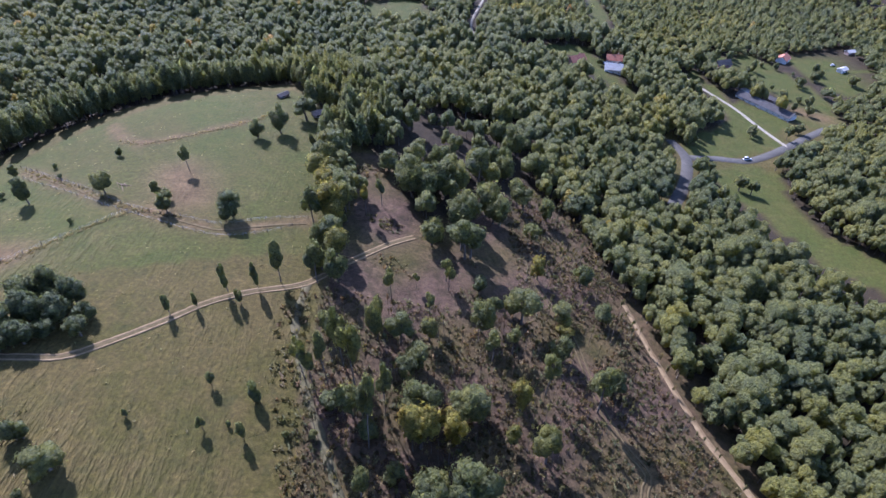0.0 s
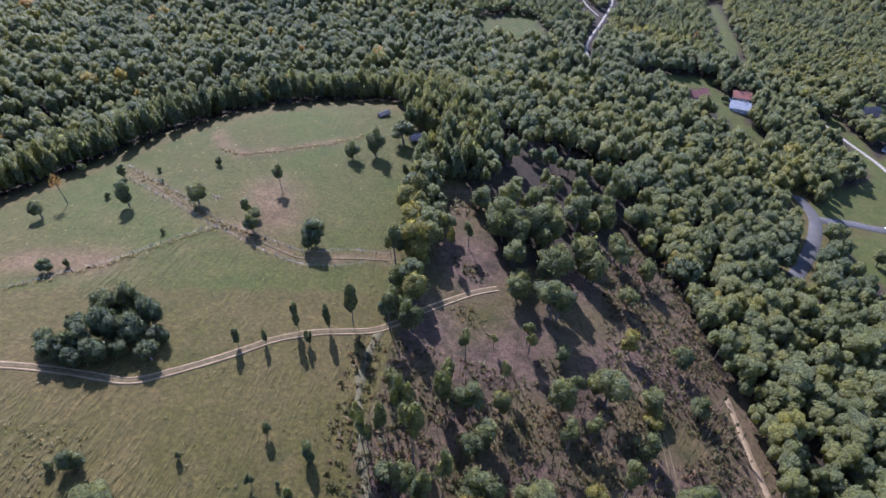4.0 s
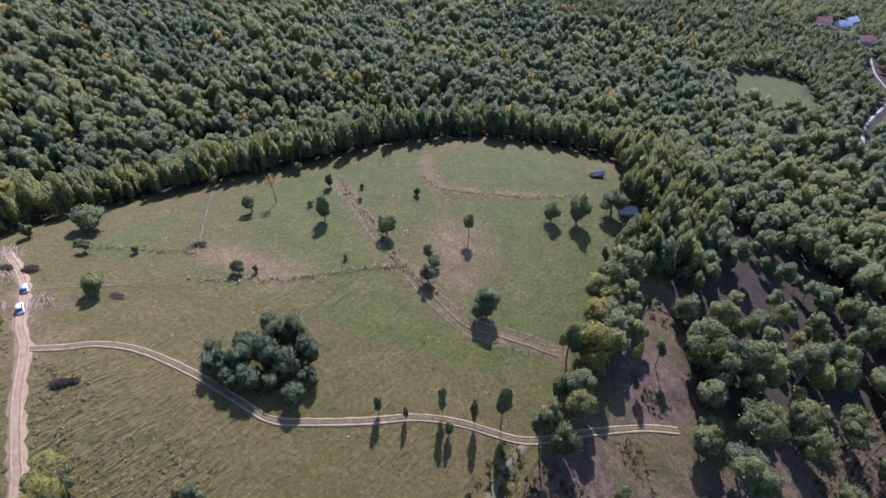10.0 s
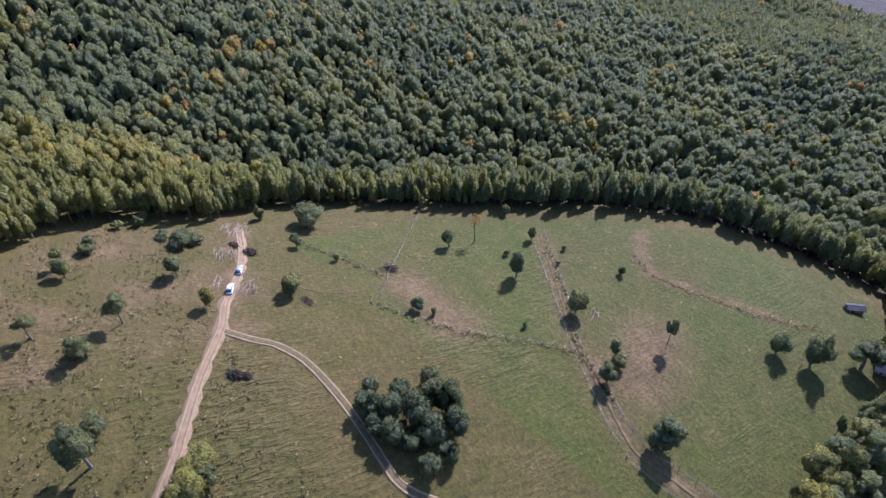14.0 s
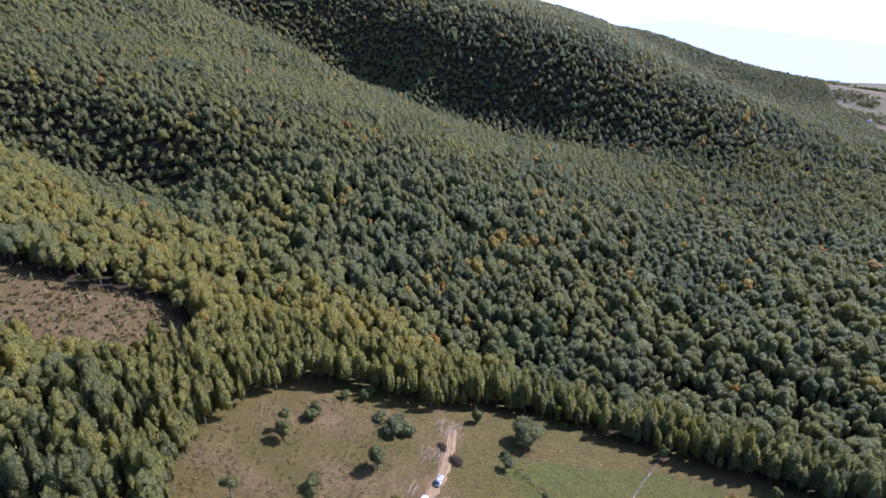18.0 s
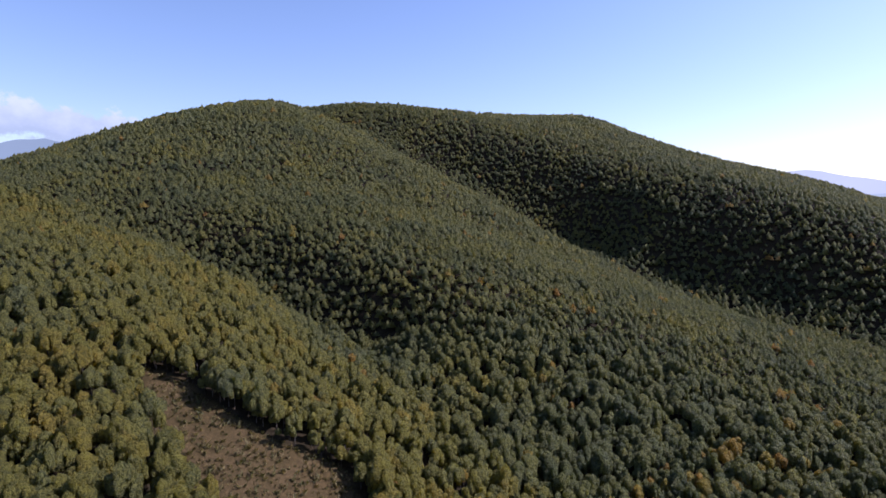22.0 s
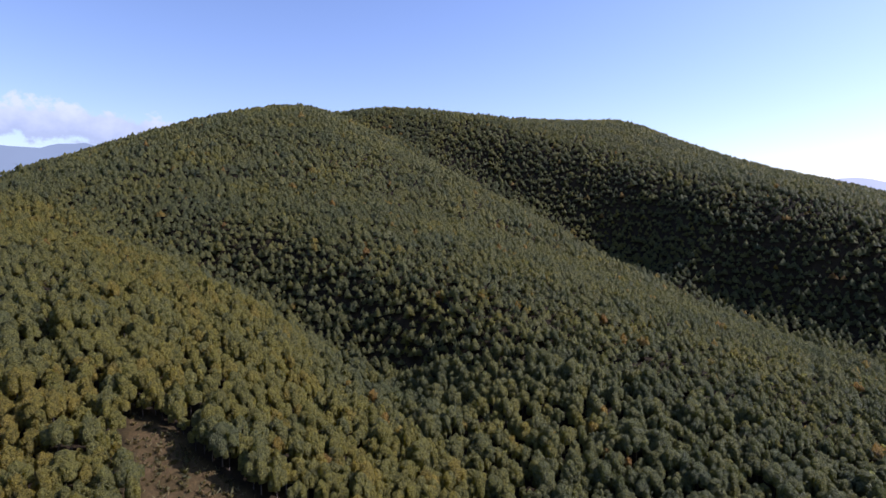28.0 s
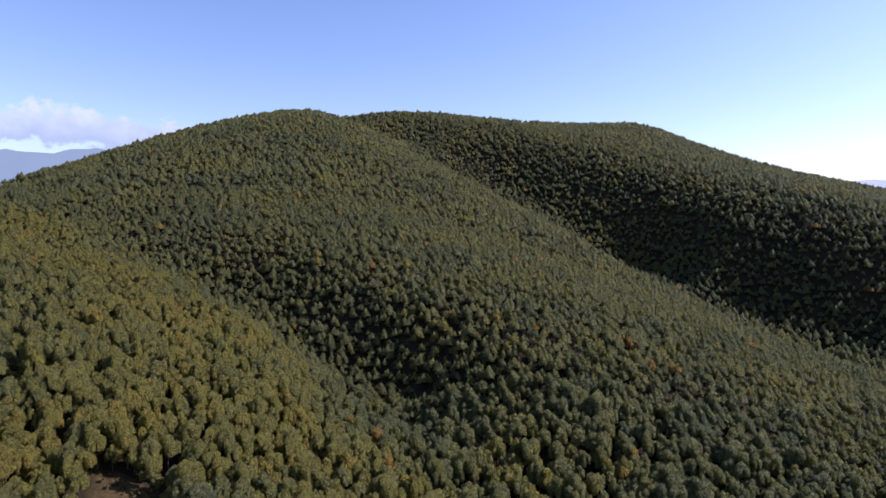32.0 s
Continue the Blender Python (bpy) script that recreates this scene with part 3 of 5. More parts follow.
def brush_shape(seed, sprays):
    """A low tuft or bush of loose sprays that rise from the ground."""
    r = np.random.RandomState(seed)
    foot = r.normal(size=(sprays, 3)) * (0.2, 0.2, 0) + (0, 0, 0.05)
    out = r.normal(size=(sprays, 3)) * (0.22, 0.22, 0.15) + (0, 0, 0.5)
    tip = foot + out * r.uniform(0.5, 1.3, (sprays, 1))
    side = foot + out * 0.5 + r.normal(size=(sprays, 3)) * 0.16
    v = np.stack([foot, side, tip], 1).reshape(-1, 3)
    return v, np.arange(3 * sprays).reshape(-1, 3), sprays, leaf_normals(v, (0, 0, -0.1), sprays, seed)


def plant(name, label, shapes, x, y, high, wide, tint, base, mats, seed):
    """All trees of one stand joined: at x, y, crowns 'high' and 'wide' metres that begin 'base' above the ground."""
    r = np.random.RandomState(seed)
    n = len(x)
    z = ground_z(x, y) + base
    pick, turn = r.randint(0, len(shapes), n), r.uniform(0, 6.28, n)
    vs, fs, ms, ts, ns, count = [], [], [], [], [], 0
    for k, (sv, sf, leaf_faces, sn) in enumerate(shapes):
        w = np.nonzero(pick == k)[0]
        if not len(w):
            continue
        c, s = np.cos(turn[w])[:, None], np.sin(turn[w])[:, None]
        px = (sv[:, 0] * c - sv[:, 1] * s) * wide[w, None] + x[w, None]
        py = (sv[:, 0] * s + sv[:, 1] * c) * wide[w, None] + y[w, None]
        pz = sv[:, 2] * high[w, None] + z[w, None]
        vs.append(np.stack([px, py, pz], -1).reshape(-1, 3))
        ns.append(np.stack([sn[:, 0] * c - sn[:, 1] * s, sn[:, 0] * s + sn[:, 1] * c, np.broadcast_to(sn[:, 2], (len(w), len(sn)))], -1).reshape(-1, 3))
        fs.append((sf[None] + (count + np.arange(len(w)) * len(sv))[:, None, None]).reshape(-1, 3))
        mi = np.zeros(len(sf), np.int32)
        mi[leaf_faces:] = 1
        ms.append(np.tile(mi, len(w)))
        ts.append(np.clip(np.repeat(tint[w], len(sv)) + np.tile(r.normal(0, 0.02, len(sv)), len(w)), 0, 1))
        count += len(w) * len(sv)
    vs, fs, ms, ts = np.concatenate(vs), np.concatenate(fs), np.concatenate(ms), np.concatenate(ts)
    me = bpy.data.meshes.new(name)
    me.vertices.add(len(vs))
    me.vertices.foreach_set("co", vs.astype(np.float32).ravel())
    me.loops.add(fs.size)
    me.loops.foreach_set("vertex_index", fs.astype(np.int32).ravel())
    me.polygons.add(len(fs))
    me.polygons.foreach_set("loop_start", np.arange(0, fs.size, 3, dtype=np.int32))
    for m in mats:
        me.materials.append(m)
    me.polygons.foreach_set("material_index", ms)
    me.polygons.foreach_set("use_smooth", np.ones(len(fs), bool))
    me.update(calc_edges=True)
    float_layer(me, "tint", ts)
    facing_layer(me, np.concatenate(ns))
    return tagged(new(name, me), label, "woodland", kind="stuff")


def scatter(x0, x1, y0, y1, step, seed):
    """Places on a jittered grid."""
    r = np.random.RandomState(seed)
    gx, gy = np.meshgrid(np.arange(x0, x1, step), np.arange(y0, y1, step))
    x = gx.ravel() + r.uniform(-0.48, 0.48, gx.size) * step
    y = gy.ravel() + r.uniform(-0.48, 0.48, gx.size) * step
    return x, y, r


def wooded(x, y):
    free = ~(inside(x, y, PASTURE) | inside(x, y, CLEARING) | inside(x, y, CLEAR_CUT))
    # the wood stands back from the sunny pasture edge by the length of its shade
    for back in (5, 10, 15):
        free &= ~(inside(x + 0.39 * back, y - 0.92 * back, PASTURE) & (y > 30))
    # tall trees stand well back from the sunny side of meadows, roads and yards
    far = np.hypot(x, y) + 1e-6
    k = np.clip(np.maximum((y - 180) / 60, (x - 100) / 20), 0, 1)
    for back in (0, 7, 14, 20):
        px, py = x + x / far * back * k, y + y / far * back * k
        for p in MEADOWS:
            free &= ~inside(px, py, p)
        for line, wide in ((VALLEY_ROAD, 6), (SIDE_ROAD, 5), (WHITE_LANE, 4), (RIGHT_TRACK, 3), (FAR_ROAD, 5), (FAR_BRANCH, 3)):
            free &= line_distance(px, py, line) > wide
        for cx, cy, wide in YARDS:
            free &= np.hypot(px - cx, py - cy) > wide
    return free


def in_sight(x, y):
    """Only the slopes that face the valley carry trees one by one."""
    return ~(((y < -60) & (x > -180)) | ((y < -260) & (x > -260)) | ((y < -460) & (x > -420)) | ((y < -620) & (x > -600)) | ((y > 790) & (x > -450)) | ((y < 10) & (x > 110)))


# clearings round the buildings: x, y, half-width
YARDS = [(128, 413, 9), (123, 394, 9), (96, 398, 9), (216, 381, 8), (226, 365, 8), (236, 349, 8), (222, 436, 8), (282, 457, 8), (323, 440, 7), (350, 478, 6),
         (-27, 622, 9), (-8, 655, 9), (-12, 634, 8), (8, 612, 8), (-55, 228, 5)]
FAR_ROAD = [(22, 420), (22, 452), (34, 512), (44, 568), (45, 623), (36, 650)]
FAR_BRANCH = [(31, 522), (20, 548), (14, 581)]
AUTUMN = [(-319, 97), (-325, 124), (-358, 158), (-378, 181)]
NEAR = (-420, 250, -230, 460)


def stand_tint(x, y, r):
    """The hue of each tree: greener in the hollows, yellow-green on the near spur, some turned by autumn."""
    t = 0.33 - 0.07 * np.clip((y - 40) / 60, 0, 1) + 0.07 * (x > 40) + 0.11 * lumps(x, y, 170, 21) + 0.06 * lumps(x, y, 45, 22) + r.normal(0, 0.085, len(x))
    spur = np.exp(-0.5 * (line_distance(x, y, [(-400, -400), (-370, -250), (-330, -120), (-275, -10), (-240, 50)]) / 75) ** 2)
    ahead = crest_distance(x, y, NEAR_CREST)[0]
    spur = spur * np.clip(1 - ahead / 25, 0, 1)
    spur = np.maximum(spur, np.exp(-0.5 * (line_distance(x, y, [(-240, -140), (-205, -75), (-200, -20), (-225, 20)]) / 35) ** 2))
    t = t + 0.23 * spur
    autumn = (r.uniform(size=len(x)) < np.where(x > -60, 0.003, 0.009) + 0.07 * ((lumps(x, y, 90, 23) > 0.7) & (x < -200)) + 0.16 * np.exp(-0.5 * (line_distance(x, y, AUTUMN) / 16) ** 2))
    return np.clip(np.where(autumn, r.uniform(0.72, 0.92, len(x)), np.minimum(t, 0.74)), 0.02, 1)


def build_woods():
    near = [crown_shape(s, 5 + s % 2, 5, 2, 18, size=0.22, spray=0.055) for s in range(14)]
    edge = [crown_shape(40 + s, 6, 5, 2, 60, narrow=0.05, size=0.24, spray=0.06, up=0.14) for s in range(10)]
    slope = [crown_shape(80 + s, 3, 5, 1, 8, trunk=False, spray=0.1, size=0.3) for s in range(10)]
    far = [crown_shape(100 + s, 3, 5, 1, 1, trunk=False, spray=0.1, size=0.27) for s in range(10)]
    x, y, r = scatter(NEAR[0], NEAR[1], NEAR[2], NEAR[3], 4.1, 1)
    keep = wooded(x, y) & (r.uniform(size=len(x)) < 0.95)
    # the trees stand thinner above the head of the clearing
    keep &= ~(inside(x, y, THIN) & (r.uniform(size=len(x)) < 0.74))
    keep &= in_sight(x, y)
    rim = line_distance(x, y, PASTURE[2:22])
    sel = keep & (rim >= 34)
    a, b = x[sel], y[sel]
    n = len(a)
    size = np.clip(r.normal(0.98, 0.26, n) + 0.35 * (r.uniform(size=n) < 0.08), 0.45, 1.7)
    plant("woodland_near", "dense mixed deciduous woodland around the pastures", near, a, b, 9.8 * size, 6.8 * size * r.uniform(0.75, 1.3, n),
          stand_tint(a, b, r), 1.4 * size, [LEAVES, BARK], 2)
    x, y, r = scatter(NEAR[0], NEAR[1], NEAR[2], NEAR[3], 3.6, 3)
    sel = wooded(x, y) & (line_distance(x, y, PASTURE[2:22]) < 34)
    a, b = x[sel], y[sel]
    n = len(a)
    size = np.clip(r.normal(0.98, 0.2, n), 0.5, 1.4)
    plant("woodland_edge", "tall narrow pole-stage trees in a wall along the pasture edge", edge, a, b, 14.4 * size, 5.0 * size * r.uniform(0.8, 1.25, n),
          np.clip(stand_tint(a, b, r) + 0.03, 0, 0.5), 0.6 * size, [LEAVES, BARK], 4)
    for name, label, shapes, lo, hi, step, no in (("woodland_slope", "continuous deciduous forest on the lower hillside", slope, 0, 720, 4.9, 5),
                                          ("woodland_hill", "continuous deciduous forest over the far hills", far, 720, 4000, 6.9, 15)):
        x, y, r = scatter(-2150, 430, -760, 1700, step, no)
        box_in = (x > NEAR[0]) & (x < NEAR[1]) & (y > NEAR[2]) & (y < NEAR[3])
        z = ground_z(x, y)
        d = np.hypot(x + 60, y - 40)
        sel = ~box_in & wooded(x, y) & ~beyond_woods(x, y) & (d >= lo) & (d < hi)
        # hidden ground stays bare
        sel &= in_sight(x, y) & ((x > -1620) | (y > 450)) & (x > -2150) & ~((x < -1400) & (y < -250)) & ~((x < -1150) & (y < -700))
        a, b = x[sel], y[sel]
        n = len(a)
        size = np.clip(r.normal(1, 0.22, n), 0.55, 1.6)
        plant(name, label, shapes, a, b, 1.5 * step * size, 1.5 * step * size * r.uniform(0.8, 1.2, n), stand_tint(a, b, r), 0.4 * size, [LEAVES, BARK], no + 1)
    x, y, r = scatter(-2300, -450, 850, 1800, 11.0, 27)
    keep = beyond_woods(x, y) & (lumps(x, y, 230, 28) > 0.05)
    for p in FAR_FIELDS:
        keep &= ~inside(x, y, p)
    a, b = x[keep], y[keep]
    n = len(a)
    size = np.clip(r.normal(1, 0.25, n), 0.5, 1.7)
    plant("woodland_plain", "hedges and small woods between fields of the plain", far, a, b, 10 * size, 13 * size, 0.25 + 0.2 * r.uniform(size=n), 0 * size, [LEAVES, BARK], 29)


THIN = [(-26, 204), (-20, 262), (22, 262), (44, 232), (50, 195), (36, 203), (12, 170), (-8, 160), (-18, 178)]
build_woods()


# ---- single trees and shrubs ----
def mesh_from(name, v, f, mat, tint=None, smooth=True):
    me = bpy.data.meshes.new(name)
    me.from_pydata([tuple(map(float, p)) for p in v], [], [tuple(map(int, q)) for q in f])
    me.materials.append(mat)
    if smooth:
        me.polygons.foreach_set("use_smooth", np.ones(len(me.polygons), bool))
    if tint is not None:
        float_layer(me, "tint", tint)
    return me


def child(name, me, parent, label=""):
    ob = new(name, me)
    ob.parent = parent
    return tagged(ob, label)


def stem(points, radii, sides=6):
    """A tapered, bent round stem through points."""
    v, f = [], []
    for k, (p, r) in enumerate(zip(points, radii)):
        for j in range(sides):
            a = 6.283 * j / sides
            v.append((p[0] + r * math.cos(a), p[1] + r * math.sin(a), p[2]))
        if k:
            b = (k - 1) * sides
            f += [(b + j, b + (j + 1) % sides, b + sides + (j + 1) % sides, b + sides + j) for j in range(sides)]
    return v, f


# how high the crown begins, its number of clumps, their size, how far it narrows, leaf sprays
TREE_KINDS = {"r": (0.16, 15, 0.25, 0.2, 900), "p": (0.45, 9, 0.25, 0.1, 600), "s": (0.08, 24, 0.3, 0.1, 600), "b": (0.02, 10, 0.27, 0.1, 600), "c": (0.04, 20, 0.21, 0.42, 1200),
              "d": (0.35, 2, 0.12, 0.3, 500)}


def tree_meshes(kind, tint, seed):
    r = np.random.RandomState(seed)
    low, clumps, size, narrow, sprays = TREE_KINDS[kind]
    mid, half = (1 + low) / 2, (1 - low) / 2
    vs, fs, ts, ds, n = [], [], [], [], 0
    centres = []
    for k in range(clumps):
        d = r.normal(size=3)
        d /= np.linalg.norm(d)
        c = d * r.uniform(0.45, 0.72) * (0.5, 0.5, half)
        h = (c[2] / half + 1) / 2
        c[:2] *= 1 - narrow * h
        centres.append((c + (0, 0, mid), size * r.uniform(0.75, 1.25) * (1 - 0.45 * narrow * h)))
    squash = 0.32 if kind == "s" else half / 0.5
    iv, jf = ICO[1]
    for c, s in centres:
        full = 0.58 if kind == "d" else 0.86
        vs.append(iv * r.uniform(0.78, 1.2, (len(iv), 1)) * (full * s, full * s, full * s * squash) + c)
        ds.append(iv)
        fs.append(jf + n)
        ts.append(np.full(len(iv), tint + r.normal(0, 0.05)))
        n += len(iv)
    pick = r.randint(0, clumps, sprays)
    d = r.normal(size=(sprays, 3))
    d /= np.linalg.norm(d, axis=1)[:, None]
    c = np.array([centres[k][0] for k in pick])
    s = np.array([centres[k][1] for k in pick])
    if kind == "d":
        s = s * 3.0
    at = c + d * (s * r.uniform(0.78, 1.15, sprays))[:, None] * (1, 1, squash)
    off = r.normal(size=(sprays, 3, 3)) * 0.032
    off -= 0.5 * (off * d[:, None]).sum(-1, keepdims=True) * d[:, None]
    tri = at[:, None] + off * (1, 1, squash)
    vs.append(tri.reshape(-1, 3))
    fs.append(np.arange(3 * sprays).reshape(-1, 3) + n)
    ts.append(np.repeat(tint + r.normal(0.03, 0.08, sprays), 3))
    v = np.concatenate(vs)
    v[:, 2] = np.clip(v[:, 2], 0.01, None)
    crown = mesh_from("crown", v, np.concatenate(fs), LEAVES, np.clip(np.concatenate(ts), 0, 1))
    billow = np.concatenate(ds + [np.repeat(d, 3, axis=0)])
    facing = leaf_normals(v, (0, 0, mid - 0.1), sprays, seed) * 0.7 + billow * 0.6
    facing_layer(crown, facing / np.linalg.norm(facing, axis=1)[:, None])
    bend = r.normal(0, 0.05, 2)
    top = mid + 0.3 * half
    rad = 0.05 if kind in "rcbs" else 0.045
    pts = [(bend[0] * q * q, bend[1] * q * q, -0.03 + top * q) for q in (0, 0.3, 0.6, 1.0)]
    tv, tf = stem(pts, [rad, rad * 0.8, rad * 0.6, rad * 0.25])
    for k in range(5):
        q = r.uniform(0.45, 0.9)
        b = np.array([bend[0] * q * q, bend[1] * q * q, top * q])
        e = centres[k % clumps][0]
        lv, lf = stem([b, b * 0.5 + e * 0.5 - (0, 0, 0.02), e], [rad * 0.45, rad * 0.3, rad * 0.12], 4)
        tf += [tuple(i + len(tv) for i in q2) for q2 in lf]
        tv += lv
    return crown, mesh_from("trunk", tv, tf, BARK)


TREE_LABELS = {"r": "rounded green broadleaf tree standing in ", "p": "slender tall tree with a bare trunk in ", "s": "slender full-crowned young tree in ",
               "b": "low bushy green shrub growing in ", "c": "dense dark green tree of a small copse in ", "d": "thin rust-brown half-dead tree in "}
prototypes = {}


def place_tree(spec, where, group, seed):
    kind, x, y, high, wide, tint = spec
    r = random.Random(seed)
    key = (kind, round(tint, 1), r.randint(0, 1))
    want = Matrix.LocRotScale((x, y, gz(x, y) - 0.05), Euler((r.uniform(-0.05, 0.05), r.uniform(-0.05, 0.05), r.uniform(0, 6.28))), (wide, wide, high))
    if key not in prototypes:
        ob = new("shrub" if kind == "b" else "tree")
        crown, trunk = tree_meshes(kind, key[1] + 0.03, 100 + len(prototypes))
        child("trunk", trunk, ob)
        child("crown", crown, ob)
        ob.matrix_basis = want
        prototypes[key] = ob
    else:
        p = prototypes[key]
        ob = copy_thing(p, want @ Matrix.Diagonal((*p.scale, 1)).inverted())
    hue = "yellowing " if tint >= 0.6 and kind != "d" else ""
    tagged(ob, hue + TREE_LABELS[kind] + where, "shrub" if kind == "b" else "tree", group)


PASTURE_TREES = [
    ('r', -200.9, 102.6, 9.6, 12.5, 0.3), ('r', -185.4, 93, 4.7, 4.6, 0.2), ('r', -160.5, 83.9, 7, 7.3, 0.4), ('r', -166.4, 142.6, 7.7, 5.9, 0.2),
    ('d', -165.5, 153.1, 12.7, 4.9, 0.9), ('r', -178.6, 176.8, 5.3, 3.6, 0.3), ('r', -199, 149.9, 7, 4.2, 0.25), ('r', -140.3, 153.5, 10.9, 6.3, 0.15),
    ('r', -117.1, 159.5, 9.7, 6.7, 0.3), ('p', -93.3, 174.9, 10.6, 4.1, 0.25), ('s', -97.5, 157.3, 7.7, 3.2, 0.3), ('r', -93.9, 155.2, 5, 4.5, 0.35),
    ('r', -91.5, 148.5, 8, 5.7, 0.2), ('r', -69.8, 147.9, 10.2, 8.7, 0.15), ('r', -70.7, 144.3, 6.9, 4.5, 0.12), ('r', -75.4, 202.6, 8.9, 7.2, 0.25),
    ('r', -67.5, 207.8, 13.3, 8.8, 0.2), ('r', -59.3, 221.4, 11.1, 11.4, 0.25), ('s', -157.1, 173.3, 6.7, 3.4, 0.3), ('s', -73, 101.6, 8.3, 2.1, 0.25),
    ('s', -60.9, 112, 12.7, 2.2, 0.25), ('s', -53.3, 114.9, 11.7, 2.2, 0.25), ('s', -47.9, 118.8, 18.7, 3.7, 0.25), ('r', -56.3, 108.1, 6.5, 2.5, 0.2),
]
PASTURE_SHRUBS = [
    ('b', -191.9, 94.3, 2.5, 3.5, 0.2), ('b', -172.7, 102.3, 3.1, 2.5, 0.2), ('b', -152.8, 158.2, 2.9, 2.7, 0.2), ('b', -139, 115, 5.1, 4.5, 0.12),
    ('b', -135, 118.1, 3.4, 1.9, 0.3), ('b', -124.3, 186.8, 3.5, 2.7, 0.1), ('b', -145.4, 179, 2.3, 2.1, 0.25), ('b', -139.3, 171, 2, 2, 0.25),
    ('b', -118.5, 140.4, 2.3, 1.9, 0.25), ('b', -66.9, 104.8, 6.6, 1.5, 0.25), ('b', -91.6, 60.1, 3.1, 2.2, 0.2), ('b', -86.8, 61.5, 4.6, 3.9, 0.15),
    ('b', -112.7, 46.3, 7.1, 8.9, 0.5), ('b', -108.7, 47.5, 5.4, 5.1, 0.3),
]
LOW_TREES = [
    ('r', -87.8, 61.2, 6.4, 4.5, 0.12), ('b', -78.4, 55.3, 8, 7.9, 0.3), ('b', -70.1, 69.2, 3.2, 1.5, 0.2), ('r', -53.4, 67.7, 5.2, 2.3, 0.2),
    ('r', -55.6, 80, 5.3, 2.7, 0.25), ('b', -44.2, 77.5, 6.5, 3.8, 0.12), ('b', -48.6, 69.5, 1.9, 1.4, 0.2), ('s', -44.7, 66.8, 7, 2, 0.3),
    ('b', -29.9, 69.1, 2.8, 2.3, 0.3), ('b', -35.7, 68.4, 2.5, 1.7, 0.3), ('b', -81.1, 49.5, 2.2, 2, 0.3),
]
COPSE = [
    ('c', -107.9, 84.4, 12.1, 8.7, 0.025), ('c', -112.9, 86.8, 9.6, 6.4, 0.04), ('c', -104.7, 88.2, 14.2, 8.9, 0.025), ('c', -98.9, 85.8, 12.3, 7.9, 0.025),
    ('c', -100.8, 93.2, 17.1, 9.3, 0.04), ('c', -103.3, 99.6, 15.5, 8.3, 0.05), ('c', -94.8, 94.7, 14.2, 9.2, 0.025), ('c', -100.3, 103, 17.6, 8.3, 0.05),
    ('c', -94, 100.6, 15.6, 8.1, 0.03), ('c', -108.4, 102.3, 11.6, 7.9, 0.05), ('c', -108.6, 93.2, 11.5, 7.7, 0.04), ('c', -89.1, 95.6, 9.7, 6.7, 0.04),
    ('c', -102.8, 83.1, 9.5, 6.5, 0.03), ('c', -95.3, 89, 9.5, 7.1, 0.03), ('r', -87.7, 89.7, 9.9, 6.6, 0.05),
]
HEDGE_TREES = [
    ('p', -49.3, 188, 12.8, 2.8, 0.2), ('r', -44.3, 182.2, 13.9, 8.9, 0.62), ('r', -45.8, 174.9, 12.4, 9.4, 0.6), ('r', -41, 172.6, 12.4, 9.3, 0.66),
    ('r', -41.7, 164.3, 13.1, 10.1, 0.68), ('r', -43.4, 148.1, 16.2, 6.8, 0.3), ('r', -37.9, 152.6, 15.8, 11.4, 0.7), ('r', -36.2, 148.2, 12.5, 8.5, 0.74),
    ('r', -39.8, 135.8, 10.8, 5.6, 0.3), ('r', -33.2, 132.5, 12.2, 8.3, 0.64), ('r', -37.2, 126.2, 12.3, 6.2, 0.3), ('p', -37.5, 119.9, 15, 5.5, 0.25),
    ('r', -31.7, 121.4, 14.6, 7.7, 0.3), ('r', -36.7, 138.8, 12, 7.8, 0.55), ('r', -45.2, 192.3, 12.8, 10.1, 0.55), ('r', -45.8, 202.7, 13, 10.5, 0.4),
    ('r', -41.2, 156, 11.1, 8, 0.5),
]
CLEARING_TREES = [
    ('p', -27.2, 157.3, 13.6, 3.9, 0.6), ('p', -22.3, 164.9, 11.8, 4.7, 0.25), ('r', -11.6, 173.2, 18.1, 11.3, 0.3), ('r', -5.2, 168.4, 17.3, 10.2, 0.25),
    ('r', 3, 183.4, 16.6, 11, 0.3), ('r', 8.6, 160.2, 18.1, 12.9, 0.35), ('r', 16.3, 171.1, 17.2, 11.7, 0.3), ('r', 21.2, 165.4, 15.2, 10.6, 0.35),
    ('r', -2.2, 148.6, 10.9, 6.9, 0.4), ('p', 7.4, 142.2, 17.9, 11.2, 0.2), ('p', -15.3, 116.7, 13.7, 4.6, 0.35), ('r', 14.6, 197, 13.9, 9.8, 0.3),
    ('r', 25.6, 201.2, 14.1, 11, 0.3), ('r', 29.7, 183.2, 14.2, 9.6, 0.3), ('p', 5.2, 206.9, 14.1, 8.7, 0.3), ('p', -5.8, 243, 16.4, 7.9, 0.3),
    ('p', 4.2, 264.4, 14.3, 9.1, 0.3), ('p', 11, 257, 15.8, 7.9, 0.3), ('r', 34.2, 229.3, 14.9, 11.3, 0.35), ('r', 42.6, 211.4, 14.7, 11.8, 0.3),
    ('r', 25.3, 234.6, 14.8, 11.4, 0.3),
]
